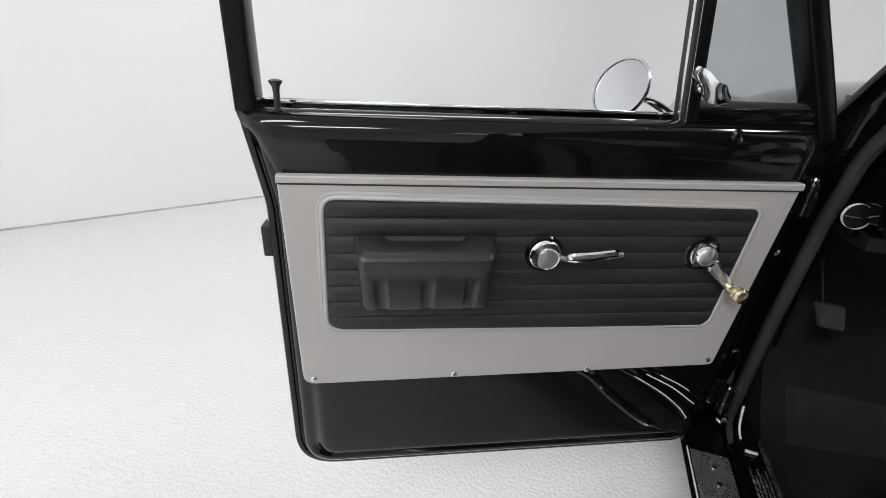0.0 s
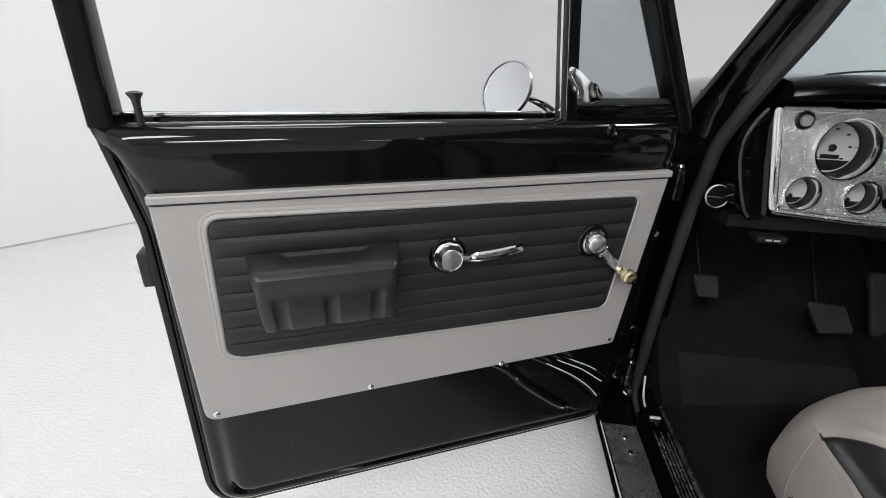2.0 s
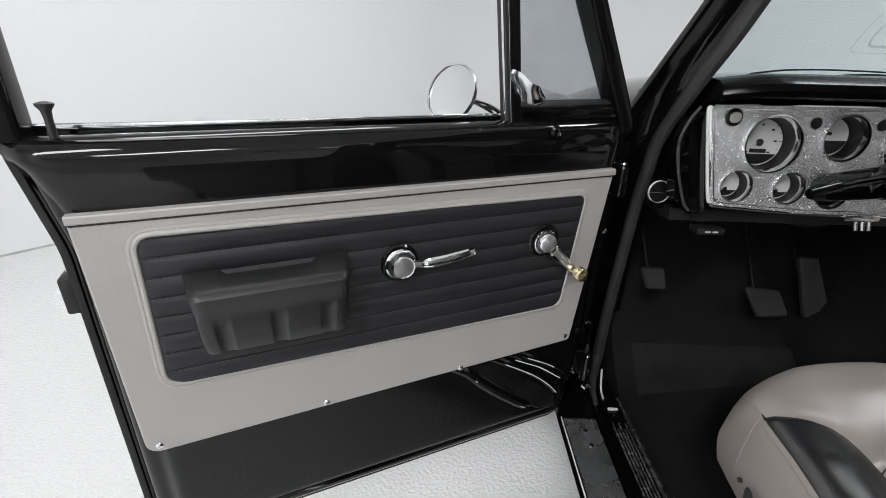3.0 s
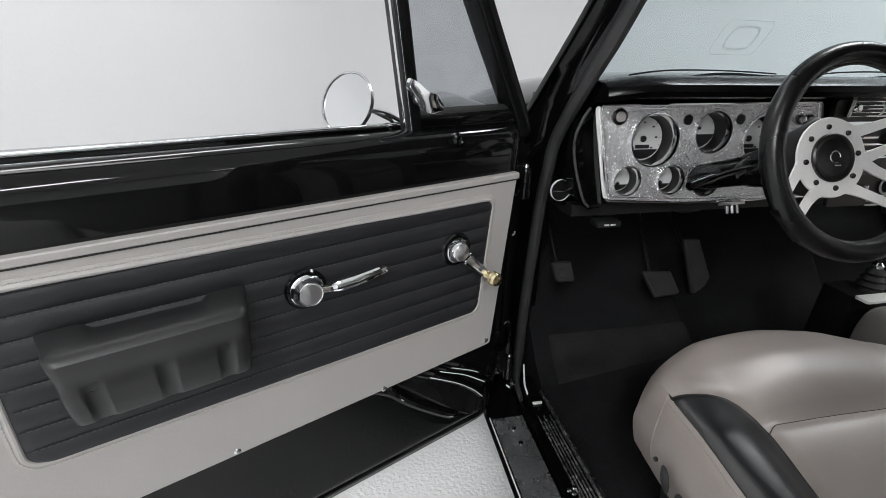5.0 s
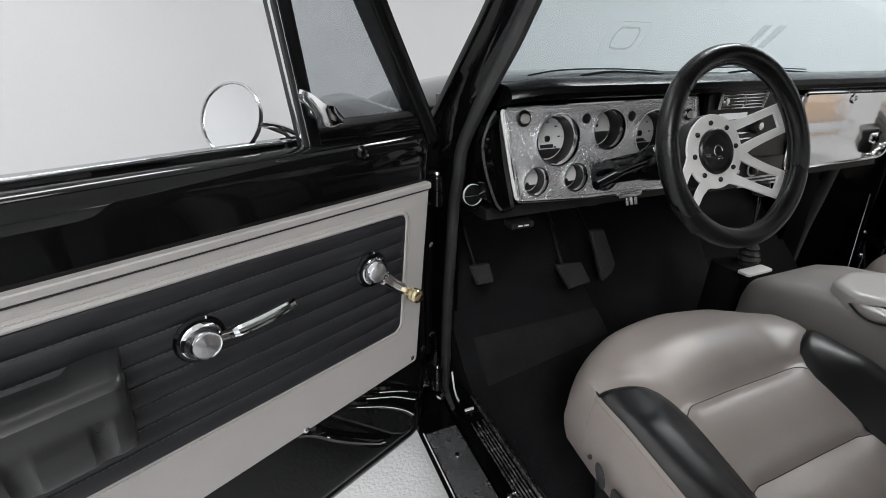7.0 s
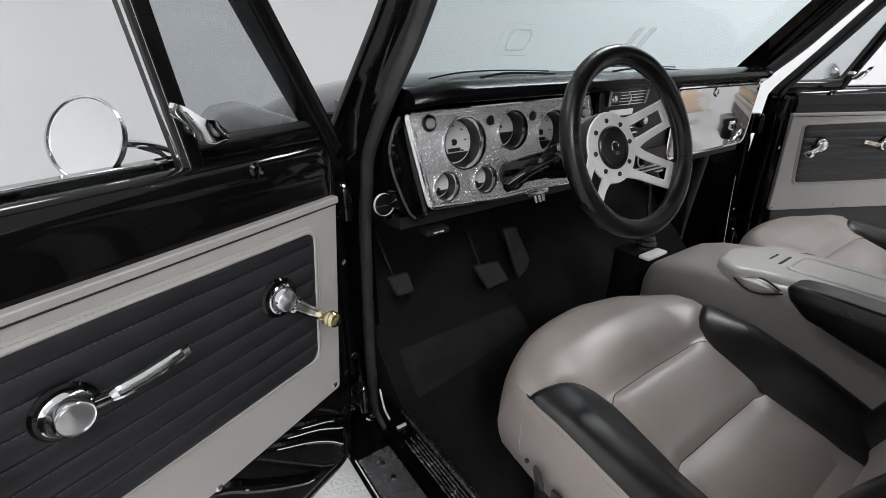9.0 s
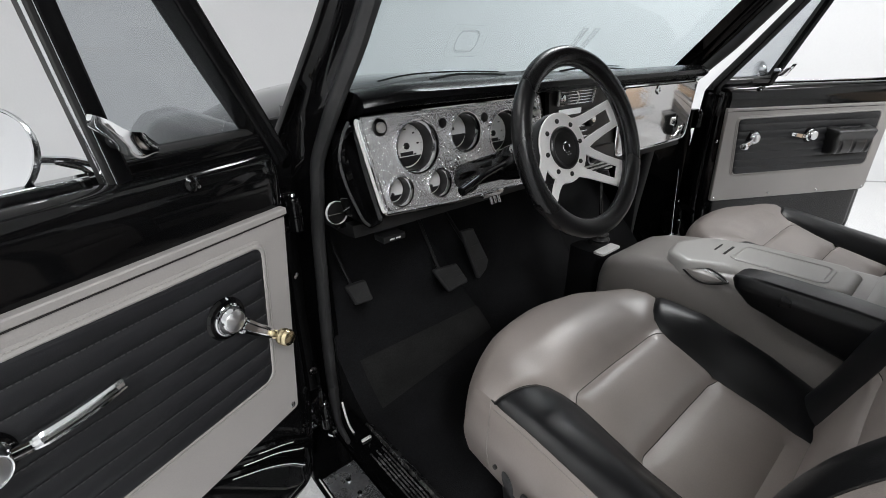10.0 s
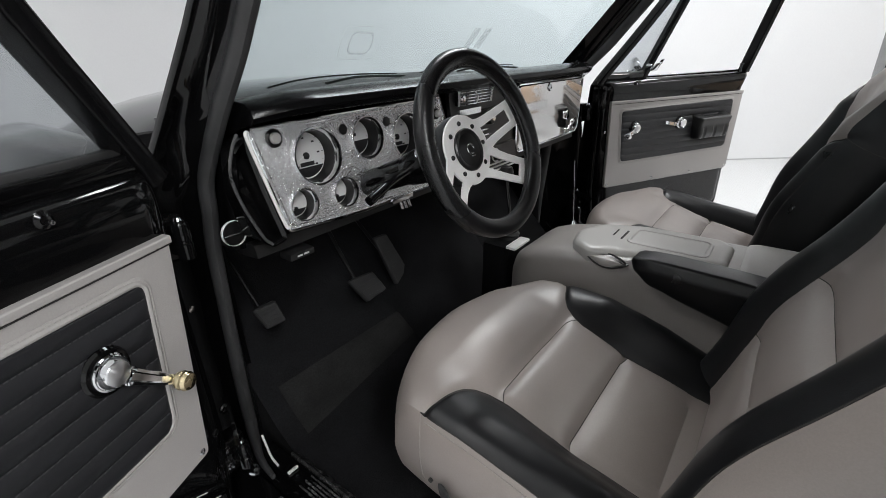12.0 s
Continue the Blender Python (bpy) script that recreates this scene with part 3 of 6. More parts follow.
    part("grip_ridge", sweep([p + V(0.0030, 0, 0) for p in ap[9:-2]], circle(0.0019, 6), (0, 0, 1)), "gauge_black", hd, "dark groove of the lever")
    # window crank
    ck = thing_part("window_crank", d)
    cs, cz = 0.2185, 0.9085
    part("plate", disc([(0.0, 0.0), (0.031, 0.0), (0.032, 0.004), (0.029, 0.008), (0.020, 0.010), (0.0, 0.010)], PW + 0.002, cs, cz), "paint", ck, "glossy black round escutcheon")
    part("cup", disc([(0.014, 0.0), (0.0165, 0.004), (0.0225, 0.006), (0.0242, 0.0085), (0.0240, 0.0105), (0.0222, 0.0115), (0.0218, 0.0128), (0.0205, 0.0134), (0.0182, 0.0195), (0.0170, 0.0215), (0.0160, 0.021), (0.0, 0.021)], PW + 0.003, cs, cz, 48), "chrome", ck)
    part("cap", disc([(0.0158, 0.0), (0.0156, 0.0012), (0.0148, 0.0018), (0.0006, 0.0055), (0.0, 0.0055)], PW + 0.0235, cs, cz, 48), "spun_alu", ck, "spun aluminium cap")
    ka, kb, kw = (1.27, 1.21, 0.62) if m > 0 else (1.36, 0.45, 1.0)
    cp = smooth_path([V(PW + 0.020, cs - 0.012 * ka, cz - 0.014 * kb), V(PW + 0.032 * kw, cs - 0.028 * ka, cz - 0.030 * kb), V(PW + 0.037 * kw, cs - 0.044 * ka, cz - 0.045 * kb), V(PW + 0.038 * kw, cs - 0.053 * ka, cz - 0.053 * kb)], 5)
    part("arm", sweep(cp, [(-0.0115, -0.005), (0.0115, -0.005), (0.0125, 0.001), (0.0105, 0.006), (0.0065, 0.007), (0.0045, 0.0025), (-0.0045, 0.0025), (-0.0065, 0.007), (-0.0105, 0.006), (-0.0125, 0.001)], V(1, 0.1, 0.1), False, True, [1.0 - 0.03 * k for k in range(len(cp))]), "chrome", ck)
    part("knob", disc([(0.0, 0.0), (0.006, 0.0), (0.006, 0.006), (0.012, 0.009), (0.014, 0.015), (0.0125, 0.019), (0.014, 0.023), (0.0115, 0.028), (0.004, 0.030), (0.0, 0.030)], PW + 0.030 * kw, cs - 0.055 * ka, cz - 0.055 * kb, 24),
         "brass" if m > 0 else "chrome_worn", ck, "brass knob" if m > 0 else "pale metal knob")
    # lock knob, latch, plug, hinge end details
    part("lock_knob", lathe([(0.0045, 0.0), (0.0045, 0.034), (0.0055, 0.042), (0.0095, 0.048), (0.0095, 0.050), (0.004, 0.052), (0.0, 0.052)], 18, Matrix.Translation(V(0.024, 0.905, 1.106))), "abs", d, "black lock knob with a flared top")
    part("latch", box((-0.02, 0, 0), (0.02, 0.018, 0.055), 0.004, Matrix.Translation(V(-0.01, 0.957, 0.875))), "metal_flat", d)
    part("latch_claw", disc([(0.0, 0.0), (0.012, 0.0), (0.012, 0.008), (0.0, 0.010)], -0.012, 0.955, 0.902, 14), "chrome_worn", d)
    part("plug", disc([(0.0, 0.0), (0.011, 0.0), (0.0105, 0.002), (0.006, 0.005), (0.004, 0.0035), (0.0, 0.0035)], 0.050, 0.210, 1.103, 16), "paint", d)
    part("plug_screw", disc([(0.0, 0.0), (0.003, 0.0), (0.0025, 0.002), (0.0, 0.0025)], 0.056, 0.206, 1.099, 10), "chrome_worn", d)
    part("edge_bolt", disc([(0.0, 0.0), (0.006, 0.0), (0.006, 0.003), (0.0, 0.0045)], 0.047, 0.060, 0.900, 12), "chrome_worn", d)
    part("hinge_bolt", disc([(0.0, 0.0), (0.007, 0.0), (0.007, 0.003), (0.0, 0.0045)], 0.047, 0.085, 0.668, 12), "chrome_worn", d)
    part("edge_seal", sweep([V(0.0115, s, z) for s, z in edge(0.016)], circle(0.0022, 6), V(1, 0.02, 0.03), True), "gasket", d, "black rubber edge seal")
    return d


def thing_part(name, parent):
    ob = new(name)
    ob.empty_display_size = 0.05
    ob.parent = parent
    return ob


def frame_bar(V, line, w0, w1, width, r):
    """A bar along a line of (rearward, up) points, from w0 to w1 inboard."""
    pts = [Vector(q) for q in line]
    rings = []
    for i, q in enumerate(pts):
        t = (pts[min(i + 1, len(pts) - 1)] - pts[max(i - 1, 0)]).normalized()
        nr = Vector((-t.y, t.x)) * (width / 2)
        sect = fillet([(-width / 2, w0), (width / 2, w0), (width / 2, w1), (-width / 2, w1)], r, 3)
        n1 = nr.normalized()
        rings.append([V(b, q.x + n1.x * a, q.y + n1.y * a) for a, b in sect])
    return loft(rings)


driver_door = door("driver_door", 1, OPEN_L, (0.114, 0.659), "open glossy black pickup door with taupe and charcoal trim")
passenger_door = door("passenger_door", -1, OPEN_R, (0.082, 0.641), "open black passenger door with taupe and charcoal trim", 0.30, 0.26)


def side_mirror(m, angle):
    hinge = pose(-m * HX, 0, 0, 0, 0, -m * angle)
    mi = thing("side_mirror", "round chrome side mirror on a thin arm outside the door", "car mirror", hinge, "side mirrors")

    def V(w, s, z):
        return Vector((m * w, -s, z))

    c = V(-0.095, 0.341, 1.153)
    face = towards(V(0.40, 0.84, 0.36), c)
    part("housing", lathe([(0.0, -0.026), (0.022, -0.024), (0.042, -0.016), (0.053, -0.004), (0.0552, 0.003), (0.0542, 0.0060), (0.0520, 0.0056), (0.0508, 0.001), (0.0, 0.001)], 40, face), "chrome_worn", mi)
    part("glass", lathe([(0.0, 0.0015), (0.0508, 0.0015), (0.0508, 0.0030), (0.0, 0.0034)], 40, face), "mirror", mi, "round mirror glass")
    part("arm", tube(smooth_path([c + V(-0.010, -0.024, -0.012), V(-0.112, 0.285, 1.136), V(-0.118, 0.24, 1.122), V(-0.102, 0.185, 1.088)], 6), 0.006, 10), "chrome", mi)
    part("brace", tube([V(-0.112, 0.29, 1.138), V(-0.112, 0.25, 1.118), V(-0.100, 0.215, 1.070)], 0.004, 8), "chrome", mi)
    part("foot", lathe([(0.0, 0.0), (0.022, 0.0), (0.021, 0.006), (0.010, 0.011), (0.0, 0.012)], 20, towards(V(-1, 0, 0), V(-0.100, 0.175, 1.078))), "chrome", mi)


side_mirror(1, OPEN_L)
side_mirror(-1, OPEN_R)

# ---------------------------------------------------------------- the truck's body
truck = thing("pickup_truck", "black gloss pickup truck standing with both doors open", "pickup truck", pose(0, 0, 0))


SEAL_Y = [(0.30, 0.195), (0.45, 0.20), (0.60, 0.19), (0.90, 0.155), (1.06, 0.108), (1.17, 0.030), (1.26, -0.042), (1.32, -0.082), (1.60, -0.265)]
SEAL_X = [(0.30, 0.775), (1.10, 0.775), (1.32, 0.748), (1.60, 0.715)]
OUT_Y = [(0.30, 0.045), (1.05, 0.045), (1.136, 0.063), (1.317, -0.068), (1.60, -0.265)]
OUT_X = [(0.26, 0.872), (0.34, 0.900), (0.41, 0.945), (0.95, 0.955), (1.08, 0.900), (1.136, 0.862), (1.317, 0.820), (1.60, 0.765)]
FLOOR_Z = 0.36
SILL_Z = 0.385


def pillar_out(z):
    """How much wider the passenger's pillar stands than the driver's, at a height."""
    return 0.02 * min(max((z - 1.0) / 0.12, 0), 1) + 0.08 * max(z - 1.14, 0)


def pillar_back(z):
    return 0.22 * max(z - 1.14, 0)


for m in (-1, 1):
    rings = []
    for z in (0.27, 0.36, 0.50, 0.70, 0.90, 1.02, 1.08, 1.12, 1.16, 1.22, 1.30, 1.40, 1.50, 1.60, 1.63):
        xs, ys, xo, yo = table(SEAL_X, z), table(SEAL_Y, z), table(OUT_X, z), table(OUT_Y, z)
        if m > 0:
            xs, xo, ys, yo = xs + pillar_out(z), xo + pillar_out(z) - table([(0.98, 0.0), (1.05, 0.07), (1.20, 0.085), (1.45, 0.085), (1.6, 0.04)], z), ys - pillar_back(z), yo - pillar_back(z)
        dep = table([(1.0, 0.20), (1.10, 0.11), (1.16, 0.075), (1.6, 0.065)], z)
        q = [(xo - (0.0 if z < 1.1 else 0.55 * dep), yo + dep), (xo, yo + 0.010), (xo - 0.006, yo), (xo - 0.014, yo + 0.003), (xo - 0.020, yo + 0.024), (lerp(xo, xs, 0.55), lerp(yo, ys, 0.5) + 0.020), (xs + 0.026, ys + 0.008), (xs + 0.018, ys - 0.016), (xs - 0.004, ys - 0.012), (xs - 0.012, ys + 0.004), (xs - 0.014, ys + dep * 0.8), (xs + 0.02, max(ys, yo) + dep)]
        rings.append([Vector((m * x, y, z)) for x, y in q])
    part("front_pillar", loft(rings), "paint", truck, "black front door pillar", 1.3)
    # rubber door seal: down the pillar, round the foot and along the sill
    line = [(m * (table(SEAL_X, z) + 0.006 + (pillar_out(z) if m > 0 else 0)), table(SEAL_Y, z) - 0.020 - (pillar_back(z) if m > 0 else 0), z) for z in (1.60, 1.50, 1.40, 1.32, 1.26, 1.17, 1.06, 0.98, 0.90, 0.75, 0.60, 0.48, 0.42)]
    line += [(m * 0.794, 0.150, 0.402), (m * 0.810, 0.110, 0.392), (m * 0.824, 0.070, 0.388), (m * 0.832, 0.010, 0.385)]
    seal = smooth_path(line, 4)
    part("door_seal", sweep(seal, circle(0.021, 12, 0.015), (m, 0.3, 0.2), False, True, [min(1.0, 0.35 + 0.65 * (len(seal) - 1 - k) / 14) for k in range(len(seal))]), "rubber", truck, "grey-black rubber door seal")
    for k in range(5):
        part("tread_ridge", box((-0.0024, -0.95, 0), (0.0024, -0.060 - 0.02 * (k % 2), 0.0026), 0.0012, Matrix.Translation((m * (0.812 - 0.0078 * k), 0, 0.3880))), "tread", truck, "worn black tread ridge, greyed for its streaks of light" if k == 0 else "")
    # sill and scuff plate
    prof = [(0.895, 0.26), (0.926, 0.345), (0.942, 0.373), (0.934, SILL_Z - 0.003), (0.846, SILL_Z - 0.003), (0.838, 0.372), (0.822, 0.370), (0.814, 0.388), (0.775, 0.388), (0.770, 0.372), (0.764, 0.330), (0.75, 0.26)]
    part("sill", loft([[Vector((m * x, y, z)) for x, z in prof] for y in (0.10, -0.2, -0.6, -1.05)]), "paint", truck, "glossy black door sill")
    plate = thing_part("scuff_plate", truck)
    part("plate", box((-0.040, -0.93, 0), (0.040, -0.045, 0.0022), 0.001, Matrix.Translation((m * 0.889, 0, SILL_Z - 0.002))), "scuff", plate, "scuffed aluminium sill plate")
    for y in (-0.085, -0.13, -0.88):
        part("screw", lathe([(0.0, 0.0), (0.006, 0.0), (0.0055, 0.002), (0.0, 0.003)], 12, Matrix.Translation((m * (0.893 + 0.01 * math.sin(9 * y)), y, SILL_Z))), "chrome_worn", plate)
    part("lip", box((-0.0012, -0.93, 0), (0.0012, -0.04, 0.0052), 0.0006, Matrix.Translation((m * 0.934, 0, SILL_Z - 0.004))), "satin_alu", plate, "bright edge of the sill plate")
    part("carpet_rail", loft([[Vector((m * x, y, z)) for x, z in ((0.772, 0.388), (0.767, 0.392), (0.764 - wd, 0.388 - wd * 0.8), (0.744, 0.362), (0.772, 0.362))] for y, wd in ((0.03, 0.001), (-0.10, 0.003), (-0.18, 0.009), (-0.3, 0.012), (-0.95, 0.014))]), "rail", truck, "worn black carpet retaining strip")
    # chrome screw heads, scattered to stand in for glints along the rail
    for k in range(12):
        part("rail_glint_screw", lathe([(0.0, 0.0), (0.0036, 0.0), (0.0033, 0.002), (0.0, 0.0028)], 10, Matrix.Translation((m * (0.799 + 0.012 * math.sin(5 * k)), -0.034 - 0.028 * k - 0.01 * (k % 3), 0.3885))), "chrome_worn", truck)
    part("rail_clip", box((-0.013, -0.0035, 0), (0.013, 0.0035, 0.006), 0.0015, Matrix.Translation((m * 0.797, -0.016, 0.389))), "satin_alu", truck)
    # pale tube put in for the glint along the seal's foot
    part("seal_glint", tube(smooth_path([(m * 0.798, 0.094, 0.432), (m * 0.803, 0.072, 0.408), (m * 0.808, 0.048, 0.396), (m * 0.810, 0.022, 0.391)], 5), 0.0028, 8), "satin_alu", truck)
    # kick panel with its speaker
    part("kick_panel", loft([[Vector((m * x, y, z)) for x, y in ((0.768, 0.16), (0.752, 0.19), (0.745, 0.40), (0.768, 0.42))] for z in (0.34, 0.60, 0.94)]), "paint_dull", truck, "dark kick panel")
    part("kick_speaker", lathe([(0.0, 0.004), (0.050, 0.008), (0.058, 0.012), (0.066, 0.010), (0.070, 0.0), (0.0, 0.0)], 28, towards((-m, -0.05, 0), (m * 0.752, 0.285, 0.60))), "abs", truck, "round speaker grille")
    if m > 0:
        part("upright_line", tube([(0.742, -0.012, 0.80), (0.744, -0.020, 0.66), (0.746, -0.032, 0.50)], 0.0014, 6), "chrome_worn", truck, "thin bright upright line beside the kick panel")
    else:
        for bx, by in ((-0.815, -0.270), (-0.822, -0.283), (-0.829, -0.274)):
            part("sill_bolt", lathe([(0.0, 0.0), (0.006, 0.0), (0.006, 0.004), (0.004, 0.005), (0.0, 0.005)], 8, Matrix.Translation((bx, by, 0.3885))), "chrome_worn", truck)
    for hz in (0.505, 0.985):
        hg = thing_part("door_hinge", truck)
        part("leaf", box((-0.028, -0.010, -0.040), (0.028, 0.030, 0.040), 0.008, Matrix.Translation((m * 0.892, 0.030, hz)), 3), "paint", hg, "black door hinge")
        part("knuckle", lathe([(0.0, 0.0), (0.010, 0.001), (0.013, 0.005), (0.013, 0.030), (0.0115, 0.032), (0.0115, 0.036), (0.013, 0.038), (0.013, 0.062), (0.010, 0.067), (0.0, 0.068)], 20, Matrix.Translation((m * 0.880, 0.002, hz - 0.034))), "paint", hg)
        part("pin", lathe([(0.0, 0.0), (0.006, 0.0), (0.007, 0.003), (0.005, 0.008), (0.0, 0.009)], 14, Matrix.Translation((m * 0.880, 0.002, hz + 0.033))), "chrome_worn", hg)
        if hz < 0.6:
            # chrome piece added to give the bright spot below the lower hinge
            part("hinge_glint", lathe([(0.0, -0.004), (0.009, -0.003), (0.012, 0.002), (0.012, 0.012), (0.008, 0.018), (0.0, 0.020)], 6, Matrix.Translation((m * 0.872, -0.004, hz - 0.058))), "chrome_worn", hg, "small chrome piece added for a bright spot by the hinge")
        for dz in (-0.022, 0.022):
            part("bolt", lathe([(0.0, 0.0), (0.0085, 0.0), (0.0085, 0.002), (0.006, 0.0025), (0.0055, 0.007), (0.0, 0.0075)], 8, towards((-m * 0.25, -1, 0.15), (m * 0.905, 0.021, hz + dz))), "chrome_worn" if m < 0 else "paint", hg)
    part("check_strap", sweep(smooth_path([(m * 0.872, 0.050, 0.615), (m * 0.880, 0.015, 0.612), (m * 0.893, -0.020, 0.600), (m * 0.905, -0.045, 0.580)], 5), [(-0.003, -0.011), (0.003, -0.011), (0.003, 0.011), (-0.003, 0.011)]), "paint", truck, "black door check strap")
    part("strap_bolt", lathe([(0.0, 0.0), (0.010, 0.0), (0.010, 0.002), (0.006, 0.003), (0.005, 0.007), (0.0, 0.0075)], 12, towards((-m * 0.2, -1, 0.1), (m * 0.888, 0.018, 0.625))), "chrome_worn", truck)
    # outer wing
    wing = [(0.935, 0.30), (0.972, 0.55), (0.985, 0.86), (0.965, 1.00), (0.90, 1.070), (0.80, 1.085), (0.74, 1.075), (0.74, 0.30)]
    part("front_wing", loft([[Vector((m * x * k, y, 0.30 + (z - 0.30) * kz)) for x, z in fillet(wing, [0.02, 0.2, 0.12, 0.10, 0.08, 0.08, 0.02, 0.02], 6)] for y, k, kz in ((0.215, 0.985, 0.93), (0.30, 0.995, 0.965), (0.42, 1.0, 0.99), (0.60, 1.0, 1.0), (1.0, 1.0, 0.995), (1.5, 0.97, 0.98), (1.62, 0.90, 0.93))]), "paint", truck, "black front wing", 1.2)
    # rear of the cab
    part("rear_pillar", loft([[Vector((m * x, y, z)) for x, y in ((xo, yf), (xo, -1.12), (xo - 0.12, -1.12), (xo - 0.115, yf - 0.015))] for z, xo, yf in ((0.26, 0.955, -0.965), (0.9, 0.965, -0.955), (1.06, 0.93, -0.93), (1.14, 0.875, -0.905), (1.35, 0.835, -0.90), (1.6, 0.79, -0.92))]), "paint", truck, "black rear cab pillar")
    part("bed_side", loft([[Vector((m * x, y, z)) for x, z in ((0.95, 0.27), (0.985, 0.70), (0.975, 0.96), (0.94, 1.06), (0.86, 1.07), (0.86, 0.27))] for y in (-1.18, -1.25, -3.2, -3.3)]), "paint", truck, "black load bed side")

# floor, toe board and firewall
prof = [(-1.10, FLOOR_Z), (-0.6, FLOOR_Z), (-0.05, FLOOR_Z), (0.04, 0.372), (0.10, 0.42), (0.20, 0.53), (0.36, 0.70), (0.44, 0.80), (0.46, 1.10), (0.50, 1.10), (0.50, 0.30), (-1.10, 0.30)]
part("floor_pan", loft([[Vector((x, y, z)) for y, z in prof] for x in (-0.757, -0.5, 0, 0.5, 0.757)]), "carpet", truck, "black carpeted cab floor")
rings = []
for y, h, w in ((-1.05, 0.10, 0.20), (-0.5, 0.11, 0.21), (-0.1, 0.13, 0.22), (0.10, 0.17, 0.24), (0.30, 0.22, 0.28), (0.44, 0.26, 0.33)):
    z0 = FLOOR_Z - 0.02 + (0 if y < 0.05 else (y - 0.05) * 0.95)
    rings.append([Vector((w * math.cos(a) * (1.0 if abs(math.cos(a)) < 0.9 else 1.05), y, z0 + (h + 0.02) * max(math.sin(a), 0) ** 0.7)) for a in [math.pi * k / 14 for k in range(15)]])
part("tunnel", loft(rings), "carpet", truck, "black carpeted transmission tunnel")
# cowl, bonnet, windscreen
wx = [-0.80 + 1.60 * k / 16 for k in range(17)]


def screen_y(x, z):
    return 0.120 + 0.15 * (1 - (x / 0.80) ** 2) - 0.70 * (z - 1.15)


part("cowl", loft([[Vector((x * 0.90, screen_y(x, 1.18) + dy, z - 0.10 * abs(x / 0.8) ** 4)) for dy, z in ((-0.004, 1.172), (0.020, 1.182), (0.06, 1.192), (0.15, 1.192), (0.20, 1.165), (0.22, 1.10), (-0.01, 1.08))] for x in wx]), "gasket", truck, "black cowl panel")
part("bonnet", loft([[Vector((x, y, z - (0.115 * abs(x / 0.745) ** 3 if z > 1.0 else 0))) for y, z in ((0.44, 1.170), (0.50, 1.184), (0.65, 1.188), (0.9, 1.184), (1.2, 1.165), (1.45, 1.12), (1.6, 1.04), (1.62, 0.90), (0.44, 0.90))] for x in [-0.745 + 1.49 * k / 16 for k in range(17)]]), "paint", truck, "black bonnet")
rows = []
for k in range(13):
    z = lerp(1.168, 1.60, k / 12)
    half = lerp(0.80, 0.735, k / 12)
    rows.append([Vector((half * (-1 + 2 * i / 16) + pillar_out(z) * max(i / 8 - 1, 0), screen_y(0.80 * (-1 + 2 * i / 16), z) - pillar_back(z) * max(i / 8 - 1, 0) ** 2, z)) for i in range(17)])
bm = loft(rows, False, False)
g = bm.faces[:]
r = bmesh.ops.extrude_face_region(bm, geom=g)
for v in [e for e in r["geom"] if isinstance(e, bmesh.types.BMVert)]:
    v.co += Vector((0, 0.004, 0.003))
ws = part("windscreen", bm, "windshield", truck, "blue tinted curved windscreen")
ws.visible_shadow = False
part("screen_gasket", tube([rows[0][i] + Vector((0, -0.002, 0.006)) for i in range(17)], 0.011, 8), "gasket", truck, "black rubber windscreen gasket")
for dx in (0.0, 0.60):
    wp = thing_part("wiper", truck)

    def lie(x, z, off=0.008):
        """A place on the outside of the glass."""
        return Vector((x + dx, screen_y(x + dx, z) + off, z))

    part("blade", sweep(smooth_path([lie(-0.575, 1.197), lie(-0.49, 1.206), lie(-0.385, 1.209), lie(-0.24, 1.207), lie(-0.09, 1.201)], 5), [(-0.001, -0.0025), (0.001, -0.0025), (0.0015, 0.0012), (-0.0015, 0.0012)]), "gasket", wp)
    part("arm", sweep(smooth_path([lie(-0.37, 1.191, 0.016), lie(-0.27, 1.199, 0.018), lie(-0.15, 1.196, 0.03), lie(0.0, 1.187, 0.05)], 5), [(-0.003, -0.003), (0.003, -0.003), (0.004, 0.003), (-0.004, 0.003)]), "metal_flat", wp)
# pale film shapes inside the windscreen, standing in for reflections
for sx, sz, wide, high in ((-0.305, 1.281, 0.075, 0.037), (-0.305, 1.281, 0.046, 0.026)):
    ring = fillet([(-wide, -high), (wide, -high), (wide, high), (-wide, high)], 0.02 if wide > 0.06 else 0.026, 5)
    inner = inset(ring, 0.005 if wide < 0.06 else wide * 0.02)
    st = part("screen_reflection", loft([[Vector((sx + x, screen_y(sx + x, sz + z) - o, sz + z)) for x, z in q] for o, q in ((0.003, ring), (0.0036, ring), (0.0036, inner), (0.003, inner))], True, False, True), "film", truck, "faint film shape standing in for a reflection on the windscreen")
for sx, tilt in ((0.195, 0.25), (0.250, 0.30)):
    bar = [(-0.016, -0.030), (0.016, -0.030), (0.016, 0.030), (-0.016, 0.030)]
    part("screen_reflection", loft([[Vector((sx + x + z * tilt, screen_y(sx + x + z * tilt, 1.292 + z) - o, 1.292 + z)) for x, z in bar] for o in (0.003, 0.0036)]), "film", truck)
# roof, headliner, back wall with its window
roof = [(-0.23, 1.60), (-0.22, 1.625), (-0.40, 1.665), (-0.75, 1.675), (-1.05, 1.655), (-1.125, 1.60), (-1.10, 1.585), (-0.75, 1.60), (-0.35, 1.592)]
part("roof", loft([[Vector((x * 0.78, y, 1.60 + (z - 1.60) * k)) for y, z in roof] for x, k in ((-1.0, 0.55), (-0.94, 0.9), (-0.6, 1.0), (0, 1.03), (0.6, 1.0), (0.94, 0.9), (1.0, 0.55))]), "paint", truck, "black cab roof")
